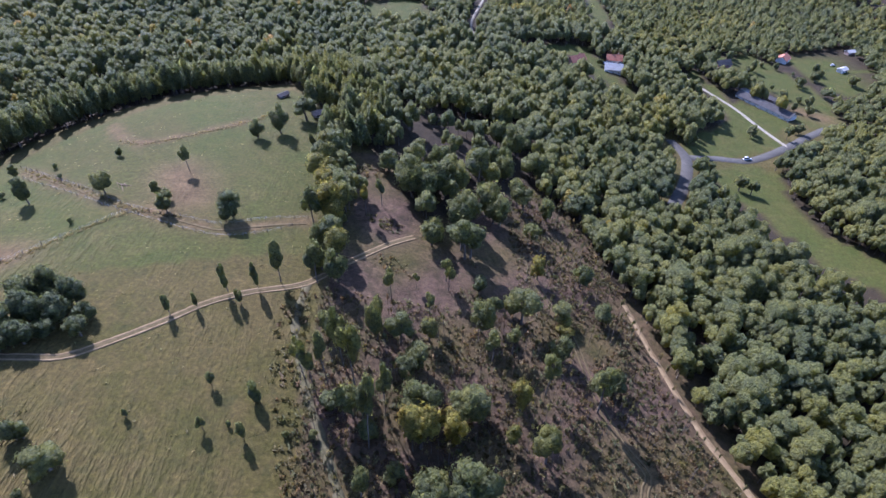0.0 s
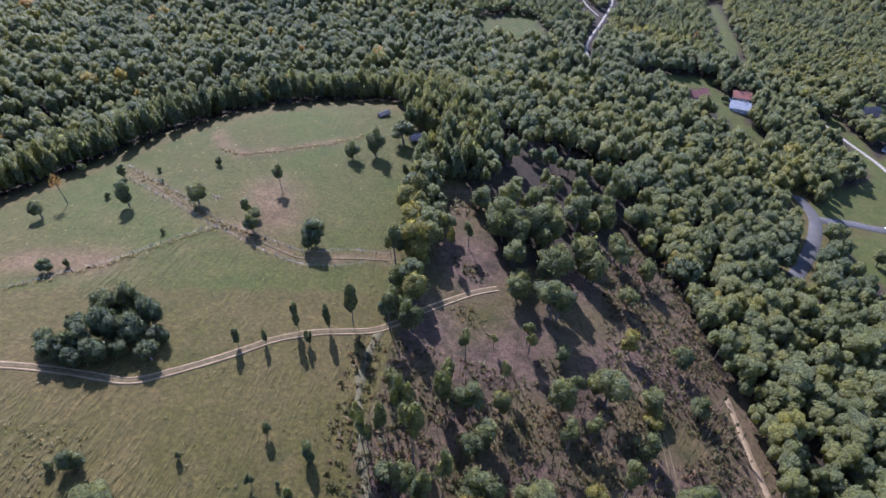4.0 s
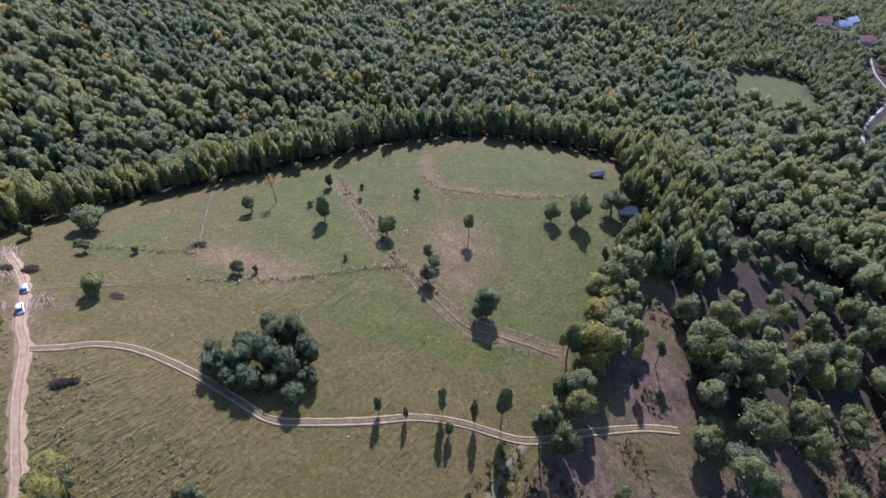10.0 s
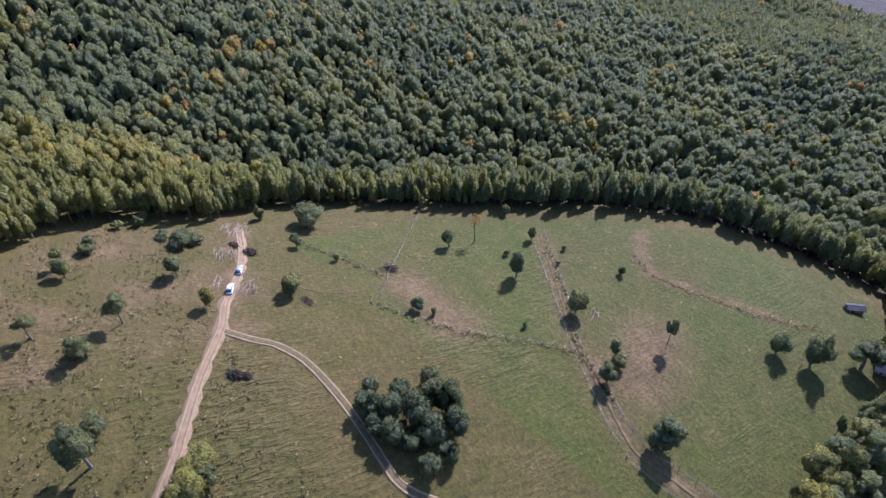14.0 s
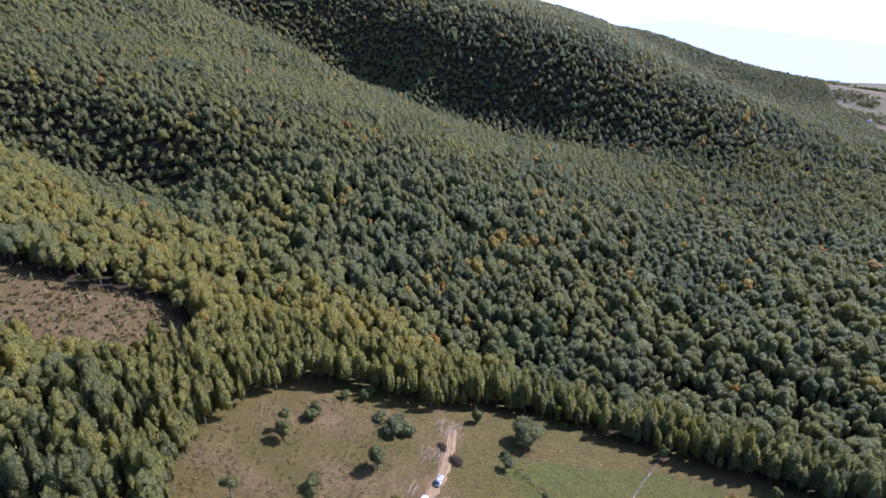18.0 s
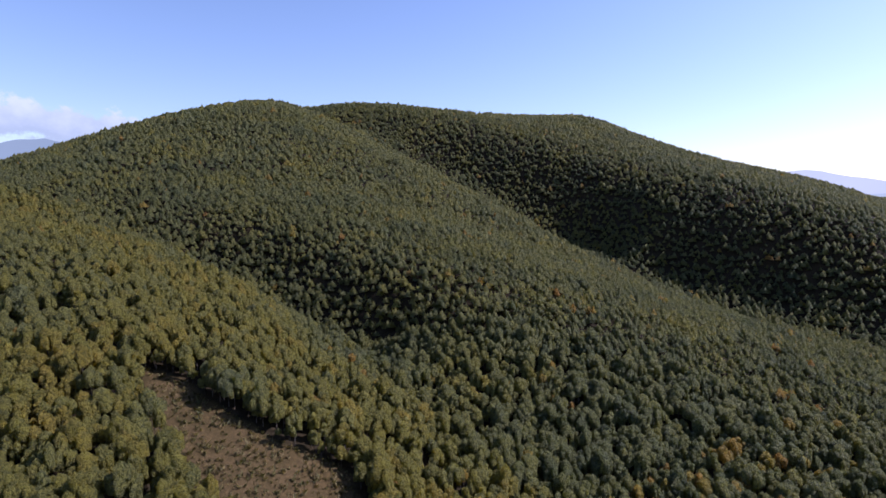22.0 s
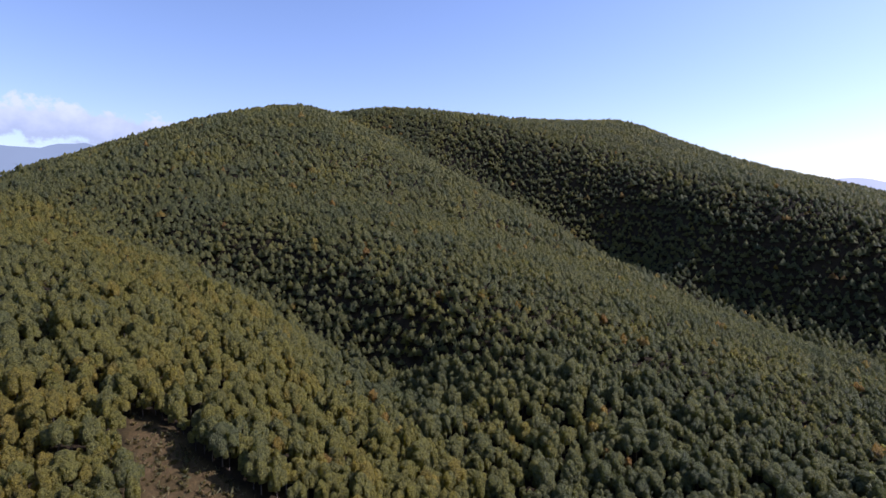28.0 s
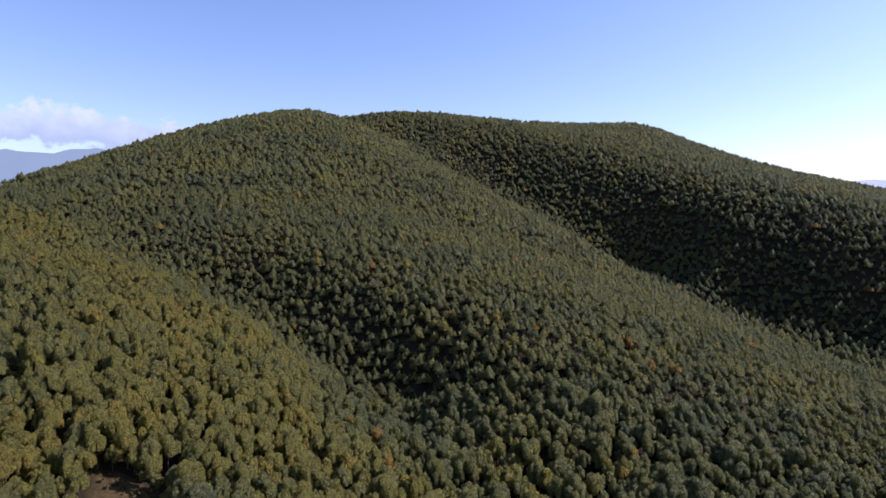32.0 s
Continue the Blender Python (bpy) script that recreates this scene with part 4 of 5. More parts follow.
CLEARING_TREES_B = [
    ('r', -5.3, 79.2, 14.8, 11.1, 0.3), ('r', -5.1, 69.5, 17.8, 10, 0.72), ('r', 3.5, 71.3, 14.1, 7, 0.76), ('r', 6.1, 57.8, 18.5, 13.3, 0.35),
    ('r', -2.6, 55, 14, 11, 0.4), ('r', 20.5, 83.9, 12.6, 6.6, 0.68), ('r', 25.4, 69.3, 15.6, 7.6, 0.5), ('p', 24.2, 115.3, 14.3, 11.1, 0.4),
    ('p', -11.6, 100.3, 12.4, 8, 0.3), ('p', 15.3, 115, 11, 5.3, 0.35), ('r', -18.5, 108.2, 10.1, 4.3, 0.4), ('r', -10.2, 88.9, 9.7, 7.7, 0.3),
    ('r', 5.4, 78.8, 12.5, 8.3, 0.4), ('p', -17.1, 68, 29.8, 4.5, 0.35), ('p', -13.9, 76.9, 21.1, 4.1, 0.35), ('p', -26, 90.6, 22.1, 4.3, 0.3),
    ('p', -28.7, 83.8, 23.1, 4.2, 0.3), ('p', -31.4, 81.1, 22.6, 3.6, 0.3), ('r', 44.4, 92.7, 9.5, 7.2, 0.2), ('r', 47.6, 138.9, 11, 8.1, 0.3),
    ('b', 38.4, 115.4, 4.6, 7.3, 0.75),
]
CLEARING_TREES_C = [
    ('p', 31.9, 179.3, 12.6, 10.3, 0.3), ('r', 41.1, 176.6, 12.3, 8.3, 0.3), ('r', 18.8, 166.7, 11.4, 9, 0.3), ('r', 5.1, 159.8, 13.2, 12.4, 0.25),
    ('r', -3.9, 146.4, 10.7, 9.7, 0.3), ('p', 9.3, 143, 14, 12.6, 0.2), ('r', 0.2, 179.9, 14.4, 13.3, 0.25), ('r', 25.2, 207.3, 14, 10, 0.25),
    ('r', 16, 199.8, 13.2, 8.7, 0.25), ('r', 33, 160.3, 10.3, 8.6, 0.3), ('p', 1.1, 129.3, 9.9, 4.7, 0.35), ('b', 11.2, 127.8, 5.7, 7.3, 0.15),
    ('b', -17.3, 71.8, 5.3, 7.9, 0.25), ('b', -26.8, 78.2, 4.5, 7.3, 0.2), ('p', -24.6, 92.9, 16.7, 4, 0.3), ('b', -10.6, 61, 5.8, 6.4, 0.3),
    ('r', -17.6, 56.3, 12.1, 5.4, 0.35), ('b', 49.3, 95.5, 7.9, 8.8, 0.15), ('b', -39.2, 127.7, 5.4, 7.2, 0.3), ('r', 17.2, 73.1, 9.3, 5.4, 0.45),
]
CLEARING_TREES_D = [
    ('r', -11.6, 177.4, 17.4, 18.7, 0.2), ('r', -21.5, 189.3, 10.5, 13, 0.2), ('r', -3.3, 179.7, 15.3, 12.7, 0.25), ('r', 1, 205.4, 8.9, 11.7, 0.25),
    ('p', 14, 188.8, 19.7, 13.3, 0.25), ('r', 21.1, 204.7, 14.9, 9.5, 0.25), ('r', 5.7, 166.6, 10.2, 12.1, 0.2), ('r', 57, 186, 13.3, 18.8, 0.15),
    ('r', -3.6, 153.3, 6.9, 8.6, 0.35), ('p', 6.3, 146.5, 10.6, 13.1, 0.15), ('r', 32.3, 138.5, 10.9, 8.5, 0.6), ('r', 21.4, 118.7, 8.2, 6.9, 0.3),
    ('r', -3.8, 103, 9.8, 7, 0.4), ('p', -3.9, 112.7, 11, 4.1, 0.3), ('r', 11.4, 109.4, 14, 9.8, 0.35), ('p', -21.9, 83, 27.8, 7.2, 0.3),
    ('r', -31.4, 100.7, 9.4, 6.9, 0.3), ('p', -34.5, 84.4, 17.7, 4.3, 0.35), ('r', -21.8, 76, 13, 8.4, 0.3), ('r', -17.9, 100.7, 18.6, 6.1, 0.35),
    ('r', -6.6, 92.9, 9.9, 9, 0.3), ('r', -7.1, 74.3, 11, 8.5, 0.7), ('r', 1.9, 75.7, 8.3, 7.2, 0.7), ('r', 8.4, 80.8, 10, 11.8, 0.35),
    ('r', 37.7, 120.1, 8, 9, 0.3), ('r', 52, 122.6, 8.3, 9.4, 0.25), ('r', 34.3, 103.7, 9.8, 10.1, 0.2), ('p', 42.5, 86.3, 18.6, 8.1, 0.35),
    ('p', 66.5, 139.1, 14.6, 8.2, 0.3), ('p', 13.9, 97.6, 15.2, 6.3, 0.3), ('p', 28.4, 90.2, 18.4, 6.3, 0.3), ('p', 20.1, 102.9, 10.9, 5.8, 0.3),
    ('p', 1.8, 125.1, 11.1, 4.5, 0.3), ('p', -8.3, 124.2, 6.6, 3, 0.35),
]
ROUGH_TREES = [
    ('c', -209.7, 86.9, 7.7, 3.1, 0.3), ('r', -198.2, 101.1, 7.8, 8.9, 0.2), ('r', -158.6, 82.8, 7.8, 6.5, 0.4), ('r', -161.4, 60.4, 8, 6.4, 0.62),
    ('p', -177.5, 54.9, 9, 5.4, 0.25), ('r', -198.9, 34.8, 6.2, 6.1, 0.25), ('p', -190.6, 27.6, 8.2, 5, 0.35), ('b', -195.9, 59.3, 6, 10.5, 0.15),
    ('b', -196.4, 63.8, 4.6, 8.2, 0.2), ('p', -151, 29.7, 8.3, 6.9, 0.3), ('p', -161.4, 20.1, 8.4, 7.2, 0.3), ('r', -168.3, 39, 5.7, 4.9, 0.3),
    ('r', -135.3, 9.4, 8.7, 11, 0.15), ('r', -155.3, 13, 5.5, 6.7, 0.3), ('r', -129.4, 29.8, 6.4, 8.8, 0.25), ('r', -213.1, 49.2, 5.2, 5.5, 0.25),
    ('r', -212.5, 42.9, 3.6, 5, 0.3), ('b', -277.7, 35.9, 3.9, 3.2, 0.2),
]
ROUGH_TREES_B = [
    ('p', -160.8, 39.2, 10.7, 7.5, 0.3), ('r', -178.7, 55, 8.4, 7.3, 0.3), ('r', -185.7, 28, 7.7, 6.5, 0.3), ('r', -196.9, 34.3, 5.1, 6.3, 0.3),
    ('r', -121.1, 27.8, 18.7, 11, 0.25), ('b', -105.3, 42.9, 14.7, 11, 0.5), ('b', -152.6, 29.5, 5.1, 8, 0.3), ('b', -202, 59.7, 2.6, 10.1, 0.15),
    ('b', -202.8, 55.1, 2.7, 7.6, 0.15), ('r', -210.8, 87.6, 6.8, 5.4, 0.3), ('r', -198.2, 101.1, 8.6, 9.4, 0.25), ('b', -216.9, 49.6, 3.6, 8, 0.2),
]

seed_no = 0
for trees, where, group in ((PASTURE_TREES, "green pasture", "trees of the pasture"), (PASTURE_SHRUBS, "the pasture", "shrubs of the pasture"),
                            (LOW_TREES, "dry meadow grass", "trees of the pasture"), (COPSE, "the meadow", "trees of the copse"),
                            (HEDGE_TREES, "the hedgerow", "trees of the hedgerow"), (CLEARING_TREES, "the heath clearing", "trees of the clearing"),
                            (CLEARING_TREES_B, "the heath clearing", "trees of the clearing"), (CLEARING_TREES_C, "the heath clearing", "trees of the clearing"), (CLEARING_TREES_D, "the heath clearing", "trees of the clearing"),
                            (ROUGH_TREES, "rough pasture", "trees of the rough pasture"), (ROUGH_TREES_B, "rough pasture", "trees of the rough pasture")):
    for spec in trees:
        seed_no += 1
        if trees in (CLEARING_TREES, CLEARING_TREES_C, CLEARING_TREES_D):
            spec = (*spec[:4], 0.82 * spec[4], spec[5])
        elif trees in (ROUGH_TREES, ROUGH_TREES_B):
            spec = (*spec[:3], 0.9 * spec[3], 0.75 * spec[4], spec[5])
        elif trees in (HEDGE_TREES, CLEARING_TREES_B):
            spec = (*spec[:5], max(0.2, spec[5] - 0.12))
        elif trees is COPSE:
            spec = (spec[0], spec[1] - 2.4, spec[2] + 1.4, 0.68 * spec[3], *spec[4:])
        place_tree(spec, where, group, seed_no)


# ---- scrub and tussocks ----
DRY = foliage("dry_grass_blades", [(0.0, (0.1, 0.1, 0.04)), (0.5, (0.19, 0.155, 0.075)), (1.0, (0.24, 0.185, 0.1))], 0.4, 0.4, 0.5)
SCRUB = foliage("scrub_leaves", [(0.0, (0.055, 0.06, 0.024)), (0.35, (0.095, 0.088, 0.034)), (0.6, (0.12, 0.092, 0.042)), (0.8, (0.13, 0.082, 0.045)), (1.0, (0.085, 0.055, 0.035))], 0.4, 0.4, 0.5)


GARDENS = [(320, 488), (292, 419), (333, 399), (240, 430), (262, 440), (268, 405), (240, 398), (205, 400), (250, 362), (244, 384), (262, 372), (110, 402), (138, 404), (118, 424),
           (150, 300), (146, 268), (162, 250), (196, 318), (226, 330), (300, 430), (312, 416), (270, 448), (228, 446), (208, 430)]
garden = random.Random(8)
for px, py in GARDENS:
    for k in range(2):
        high = garden.uniform(4, 10)
        place_tree((garden.choice("rrb"), px + garden.uniform(-6, 6), py + garden.uniform(-6, 6), high, high * garden.uniform(0.6, 0.95), garden.choice((0.1, 0.2, 0.3))),
                   "a valley garden", "trees of the valley gardens", 900 + k + int(px))


def build_scrub():
    small = [brush_shape(200 + s, 16) for s in range(8)]
    x, y, r = scatter(-70, 95, -20, 210, 1.5, 31)
    patch = lumps(x, y, 28, 41)
    keep = inside(x, y, CLEARING) & (patch > -0.7) & (r.uniform(size=len(x)) < 0.72) & (line_distance(x, y, FIELD_TRACK) > 2.5)
    keep &= (line_distance(x, y, MID_TRACK) > 2) & (line_distance(x, y, RIGHT_TRACK) > 2.5) & ~((y > 118) & (x < 25) & (patch < 0.6))
    keep |= (line_distance(x, y, [(-42, 112), (-40, 92), (-34, 70), (-27, 45), (-20, 0)]) < 4.5) & (r.uniform(size=len(x)) < 0.6)
    a, b = x[keep], y[keep]
    n = len(a)
    s = r.uniform(0.5, 1.0, n) ** 2
    plant("scrub_clearing", "low dry scrub and saplings over the heath clearing", small, a, b, 0.4 + 1.3 * s, 0.8 + 1.5 * s,
          np.clip(0.42 + 0.3 * lumps(a, b, 25, 42) + r.normal(0, 0.2, n), 0.0, 1), -0.2 * s, [SCRUB, BARK], 7)
    thin = []
    for s in range(6):
        thin.append(crown_shape(300 + s, 1, 4, 2, 18, spray=0.1, size=0.16))
    x, y, r = scatter(-34, 90, -10, 200, 2.3, 36)
    keep = inside(x, y, CLEARING) & (lumps(x, y, 45, 46) > -0.7) & (r.uniform(size=len(x)) < 0.7) & ~((y > 112) & (x < 28)) & (line_distance(x, y, RIGHT_TRACK) > 3)
    keep &= (line_distance(x, y, MID_TRACK) > 2.5) & (line_distance(x, y, FIELD_TRACK) > 3)
    a, b = x[keep], y[keep]
    n = len(a)
    h = 1.4 + 5.2 * r.uniform(size=n) ** 2
    plant("saplings_clearing", "thin half-bare saplings scattered over the heath clearing", thin, a, b, h, 0.45 * h * r.uniform(0.7, 1.3, n),
          np.clip(0.42 + r.normal(0, 0.2, n), 0.0, 1), 0.72 * h, [SCRUB, BARK], 17)
    x, y, r = scatter(-262, -200, -130, 0, 2.1, 37)
    keep = inside(x, y, CLEAR_CUT) & (r.uniform(size=len(x)) < 0.75)
    a, b = x[keep], y[keep]
    n = len(a)
    s = r.uniform(0.3, 1.0, n) ** 2
    plant("scrub_clear_cut", "brush and young regrowth on a felled strip", small, a, b, 0.5 + 2.2 * s, 1.0 + 1.8 * s,
          np.clip(0.2 + r.normal(0, 0.2, n), 0.0, 1), -0.2 * s, [DRY, BARK], 18)
    x, y, r = scatter(-225, -90, -10, 110, 1.15, 33)
    keep = inside(x, y, PASTURE) & (lumps(x, y, 18, 43) > -0.4) & (y < 62 + 0.12 * (x + 150)) & (line_distance(x, y, LEFT_TRACK) > 2.6) & (r.uniform(size=len(x)) < 0.6)
    a, b = x[keep], y[keep]
    n = len(a)
    plant("tussocks_rough", "dry grass tussocks of the rough pasture", small, a, b, r.uniform(0.25, 0.8, n), r.uniform(0.6, 1.6, n),
          np.clip(0.3 + r.normal(0, 0.2, n), 0.0, 0.95), np.full(n, -0.12), [DRY, BARK], 8)
    x, y, r = scatter(-200, -30, 20, 256, 2.0, 34)
    keep = inside(x, y, PASTURE) & (lumps(x, y, 22, 44) > 0.35) & (r.uniform(size=len(x)) < 0.4) & (line_distance(x, y, FIELD_TRACK) > 2.5)
    a, b = x[keep], y[keep]
    n = len(a)
    plant("tussocks_pasture", "scattered weeds and tussocks of the pasture", small, a, b, r.uniform(0.2, 0.5, n), r.uniform(0.4, 1.0, n),
          np.clip(0.3 + r.normal(0, 0.2, n), 0.0, 0.8), np.full(n, -0.1), [DRY, BARK], 9)

    lines = [[(-104, 147), (-114, 136), (-124, 123), (-132, 115), (-147, 103)], [(-187, 95), (-176, 102), (-166, 108), (-157, 112)],
             [(-129, 199), (-119, 196), (-102, 203), (-84, 215), (-75, 225)], [(-158, 179), (-126, 162), (-105, 150), (-86, 145)]]
    px, py = [], []
    r = np.random.RandomState(51)
    for line in lines:
        for p in smooth_line(line, 0.4):
            px.append(p[0] + r.normal(0, 0.8))
            py.append(p[1] + r.normal(0, 0.8))
    a, b = np.array(px), np.array(py)
    n = len(a)
    s = r.uniform(0.2, 1.0, n) ** 2
    plant("rough_margin", "rank dry grass and bramble along the fence lines", small, a, b, 0.3 + 0.6 * s, 0.7 + 0.9 * s,
          np.clip(0.5 + r.normal(0, 0.2, n), 0.05, 0.95), -0.1 * s, [DRY, BARK], 19)


build_scrub()

# ---- fences ----
POST_WOOD = surface("weathered_wood", [(0.3, (0.15, 0.125, 0.09)), (0.7, (0.27, 0.235, 0.19))], 2.0, stretch=(1, 1, 0.2))
WIRE = surface("galvanised_wire", [(0.3, (0.3, 0.3, 0.3)), (0.7, (0.45, 0.45, 0.44))], 3.0, roughness=0.5, metal=0.8)


def box(v, f, lo, hi, bevel=0.0):
    """Adds a box with softly cut vertical edges to the lists."""
    (x0, y0, z0), (x1, y1, z1) = lo, hi
    c = bevel
    ring = [(x0 + c, y0), (x1 - c, y0), (x1, y0 + c), (x1, y1 - c), (x1 - c, y1), (x0 + c, y1), (x0, y1 - c), (x0, y0 + c)] if c else [(x0, y0), (x1, y0), (x1, y1), (x0, y1)]
    n, b = len(ring), len(v)
    v += [(x, y, z0) for x, y in ring] + [(x, y, z1) for x, y in ring]
    f += [(b + k, b + (k + 1) % n, b + n + (k + 1) % n, b + n + k) for k in range(n)] + [tuple(b + n + k for k in range(n)), tuple(b + n - 1 - k for k in range(n))]


def post_mesh():
    v, f = stem([(0, 0, -0.3), (0.01, 0, 0.7), (0.0, 0.015, 1.35)], [0.11, 0.1, 0.085], 7)
    n = len(v)
    v.append((0, 0.01, 1.42))
    f += [(n - 7 + k, n - 7 + (k + 1) % 7, n) for k in range(7)]
    return mesh_from("post", v, f, POST_WOOD)


POST = post_mesh()


def fence(line, spacing, seed, label):
    r = random.Random(seed)
    pts = smooth_line(line, spacing)
    root = new("fence")
    x0, y0 = pts[0]
    root.location = (x0, y0, gz(x0, y0))
    tagged(root, label, "fence", "pasture fences")
    base = Vector(root.location)
    tops = []
    for x, y in pts:
        x, y = x + r.uniform(-0.2, 0.2), y + r.uniform(-0.2, 0.2)
        p = child("post", POST, root)
        p.location = Vector((x, y, gz(x, y))) - base
        p.rotation_euler = (r.uniform(-0.07, 0.07), r.uniform(-0.07, 0.07), r.uniform(0, 6))
        p.scale = (1, 1, r.uniform(0.85, 1.15))
        tops.append(p.location)
    for h in (0.45, 0.8, 1.15):
        v, f = [], []
        for k, q in enumerate(tops):
            v += [(q.x, q.y - 0.012, q.z + h), (q.x, q.y + 0.012, q.z + h), (q.x, q.y, q.z + h + 0.02)]
            if k:
                b = 3 * (k - 1)
                f += [(b, b + 1, b + 4, b + 3), (b + 1, b + 2, b + 5, b + 4), (b + 2, b, b + 3, b + 5)]
        child("wire", mesh_from("wire", v, f, WIRE), root)


FENCE_MAIN = [(-161, 182), (-126, 163), (-105, 151), (-86, 146), (-72, 143), (-59, 148), (-46, 151)]
FENCE_SIDE = [(-154, 172), (-126, 158), (-108, 149), (-87, 141), (-72, 137), (-57, 141), (-50, 146)]
FENCE_CROSS = [(-104, 148), (-114, 137), (-124, 124), (-132, 116), (-145, 104)]
FENCE_WEST = [(-201, 151), (-180, 133), (-160, 116), (-149, 107)]
FENCE_NORTH = [(-187, 96), (-176, 103), (-166, 109), (-157, 113)]
fence(FENCE_MAIN, 3.6, 1, "weathered post and wire fence along the upper pasture")
fence(FENCE_SIDE, 3.8, 2, "leaning post and wire fence beside a worn path")
fence(FENCE_CROSS, 4.5, 3, "post and wire fence across the sloping pasture")
fence(FENCE_WEST, 4.5, 4, "post and wire fence running to the wood edge")
fence(FENCE_NORTH, 4.5, 5, "short post and wire fence in rough grass")
strip("path_fence", [(-158, 178), (-127, 161), (-107, 150.5), (-87, 144), (-72, 140), (-58, 144.5), (-46, 148)], 0.9, WORN, rough=0.7, lift=0.05, label="worn pale path between two fences", seed=9)
strip("path_west", [(-200, 150), (-180, 132.5), (-160, 115.5), (-148, 106)], 0.6, WORN, rough=0.7, lift=0.05, label="narrow worn path beside a fence", seed=10)
strip("track_hedge", [(-40, 119), (-41, 108), (-39, 96), (-33, 80), (-24, 60), (-16, 40)], 2.0, surface("worn_grass", [(0.3, (0.07, 0.062, 0.026)), (0.7, (0.115, 0.092, 0.045))], 0.4), rough=0.4, lift=0.06,
      label="faint worn track along the hedgerow", seed=11)
strip("road_far", FAR_ROAD, 1.9, GRAVEL, rough=0.1, lift=0.25, label="pale gravel road through a wooded valley", seed=12, step=3)
strip("road_far_branch", FAR_BRANCH, 1.3, GRAVEL, rough=0.15, lift=0.4, label="pale gravel side track", seed=13, step=3)


# ---- logs, brush, sheds ----
LOG_BARK = surface("log_bark", [(0.3, (0.12, 0.083, 0.05)), (0.7, (0.21, 0.155, 0.1))], 1.2, stretch=(1, 1, 1))
DARK_BRUSH = surface("dry_brush", [(0.3, (0.04, 0.029, 0.018)), (0.7, (0.085, 0.062, 0.04))], 1.5, 0.95, 0.05)


def log_mesh():
    v, f = stem([(0, 0, -0.5), (0.01, 0.008, -0.1), (-0.008, 0.01, 0.25), (0, 0, 0.5)], [0.06, 0.055, 0.05, 0.04], 8)
    f += [tuple(range(7, -1, -1)), tuple(range(24, 32))]
    return mesh_from("log", v, f, LOG_BARK)


LOG = log_mesh()


def log_pile(x, y, turn, count, spread, label, seed, upright=0.0, fan=0.5):
    r = random.Random(seed)
    root = tagged(new("log_pile"), label, "logs", "felled timber")
    root.matrix_basis = Matrix.Translation((x, y, gz(x, y)))
    for k in range(count):
        p = child("log", LOG, root)
        long = r.uniform(2.2, 5.0)
        thick = r.uniform(1.3, 2.4)
        dx, dy = r.uniform(-spread, spread), r.uniform(-spread, spread)
        tip = r.uniform(0.2, 0.9) * upright
        dz = gz(x + dx, y + dy) - root.location.z + 0.06 * thick + (0.5 * long * math.sin(tip)) + (k % 3) * 0.1
        p.matrix_basis = Matrix.LocRotScale((dx, dy, dz), Euler((math.pi / 2 - tip, 0, turn + r.uniform(-fan, fan))), (thick, thick, long))


log_pile(-203, 77, 1.05, 55, 4.2, "pale felled logs heaped side by side at the wood edge", 1, fan=0.15)
log_pile(-171.4, 64.6, 1.1, 10, 1.4, "few pale logs lying beside the farm track", 6, fan=0.25)
log_pile(-187, 70, 1.1, 24, 3.0, "loose pale logs beside the farm track", 2)
log_pile(-166, 71, 0.8, 26, 2.8, "scattered pale logs beside parked cars", 3)
log_pile(189, 464, 0.3, 34, 7.0, "heap of boards and scrap timber in a valley yard", 8, 0.5)
log_pile(-163, 116, 0.2, 10, 1.6, "pale logs propped together beside a brush heap", 4, 1.2)
log_pile(-113, 163, 0.9, 8, 1.8, "grey boards and logs stacked under a tree", 5)


def brush_pile(x, y, wide, long, high, turn, label, seed):
    """A mound of criss-crossed thin branches over a low dark heart."""
    r = np.random.RandomState(seed)
    v, f = ICO[1]
    n = 900
    d = r.normal(size=(n, 3))
    d /= np.linalg.norm(d, axis=1)[:, None]
    d[:, 2] = np.abs(d[:, 2])
    at = d * r.uniform(0.35, 1.02, (n, 1))
    along = r.normal(size=(n, 3)) * (1, 1, 0.6)
    along /= np.linalg.norm(along, axis=1)[:, None]
    reach = r.uniform(0.12, 0.42, (n, 1))
    thick = r.normal(size=(n, 3)) * 0.022
    sticks = np.stack([at - along * reach, at + thick, at + along * reach, at - thick], 1)
    vv = np.concatenate([v * r.uniform(0.5, 0.8, (len(v), 1)) * (1, 1, 0.7), sticks.reshape(-1, 3)])
    vv[:, 2] = np.clip(vv[:, 2], -0.25, None)
    quads = (len(v) + np.arange(4 * n).reshape(-1, 4)).tolist()
    ob = new("brushwood_mound", mesh_from("brushwood_mound", vv, f.tolist() + quads, DARK_BRUSH))
    ob.matrix_basis = Matrix.LocRotScale((x, y, gz(x, y) + 0.1), Euler((0, 0, turn)), (long / 2, wide / 2, high))
    tagged(ob, label, "brush heap")


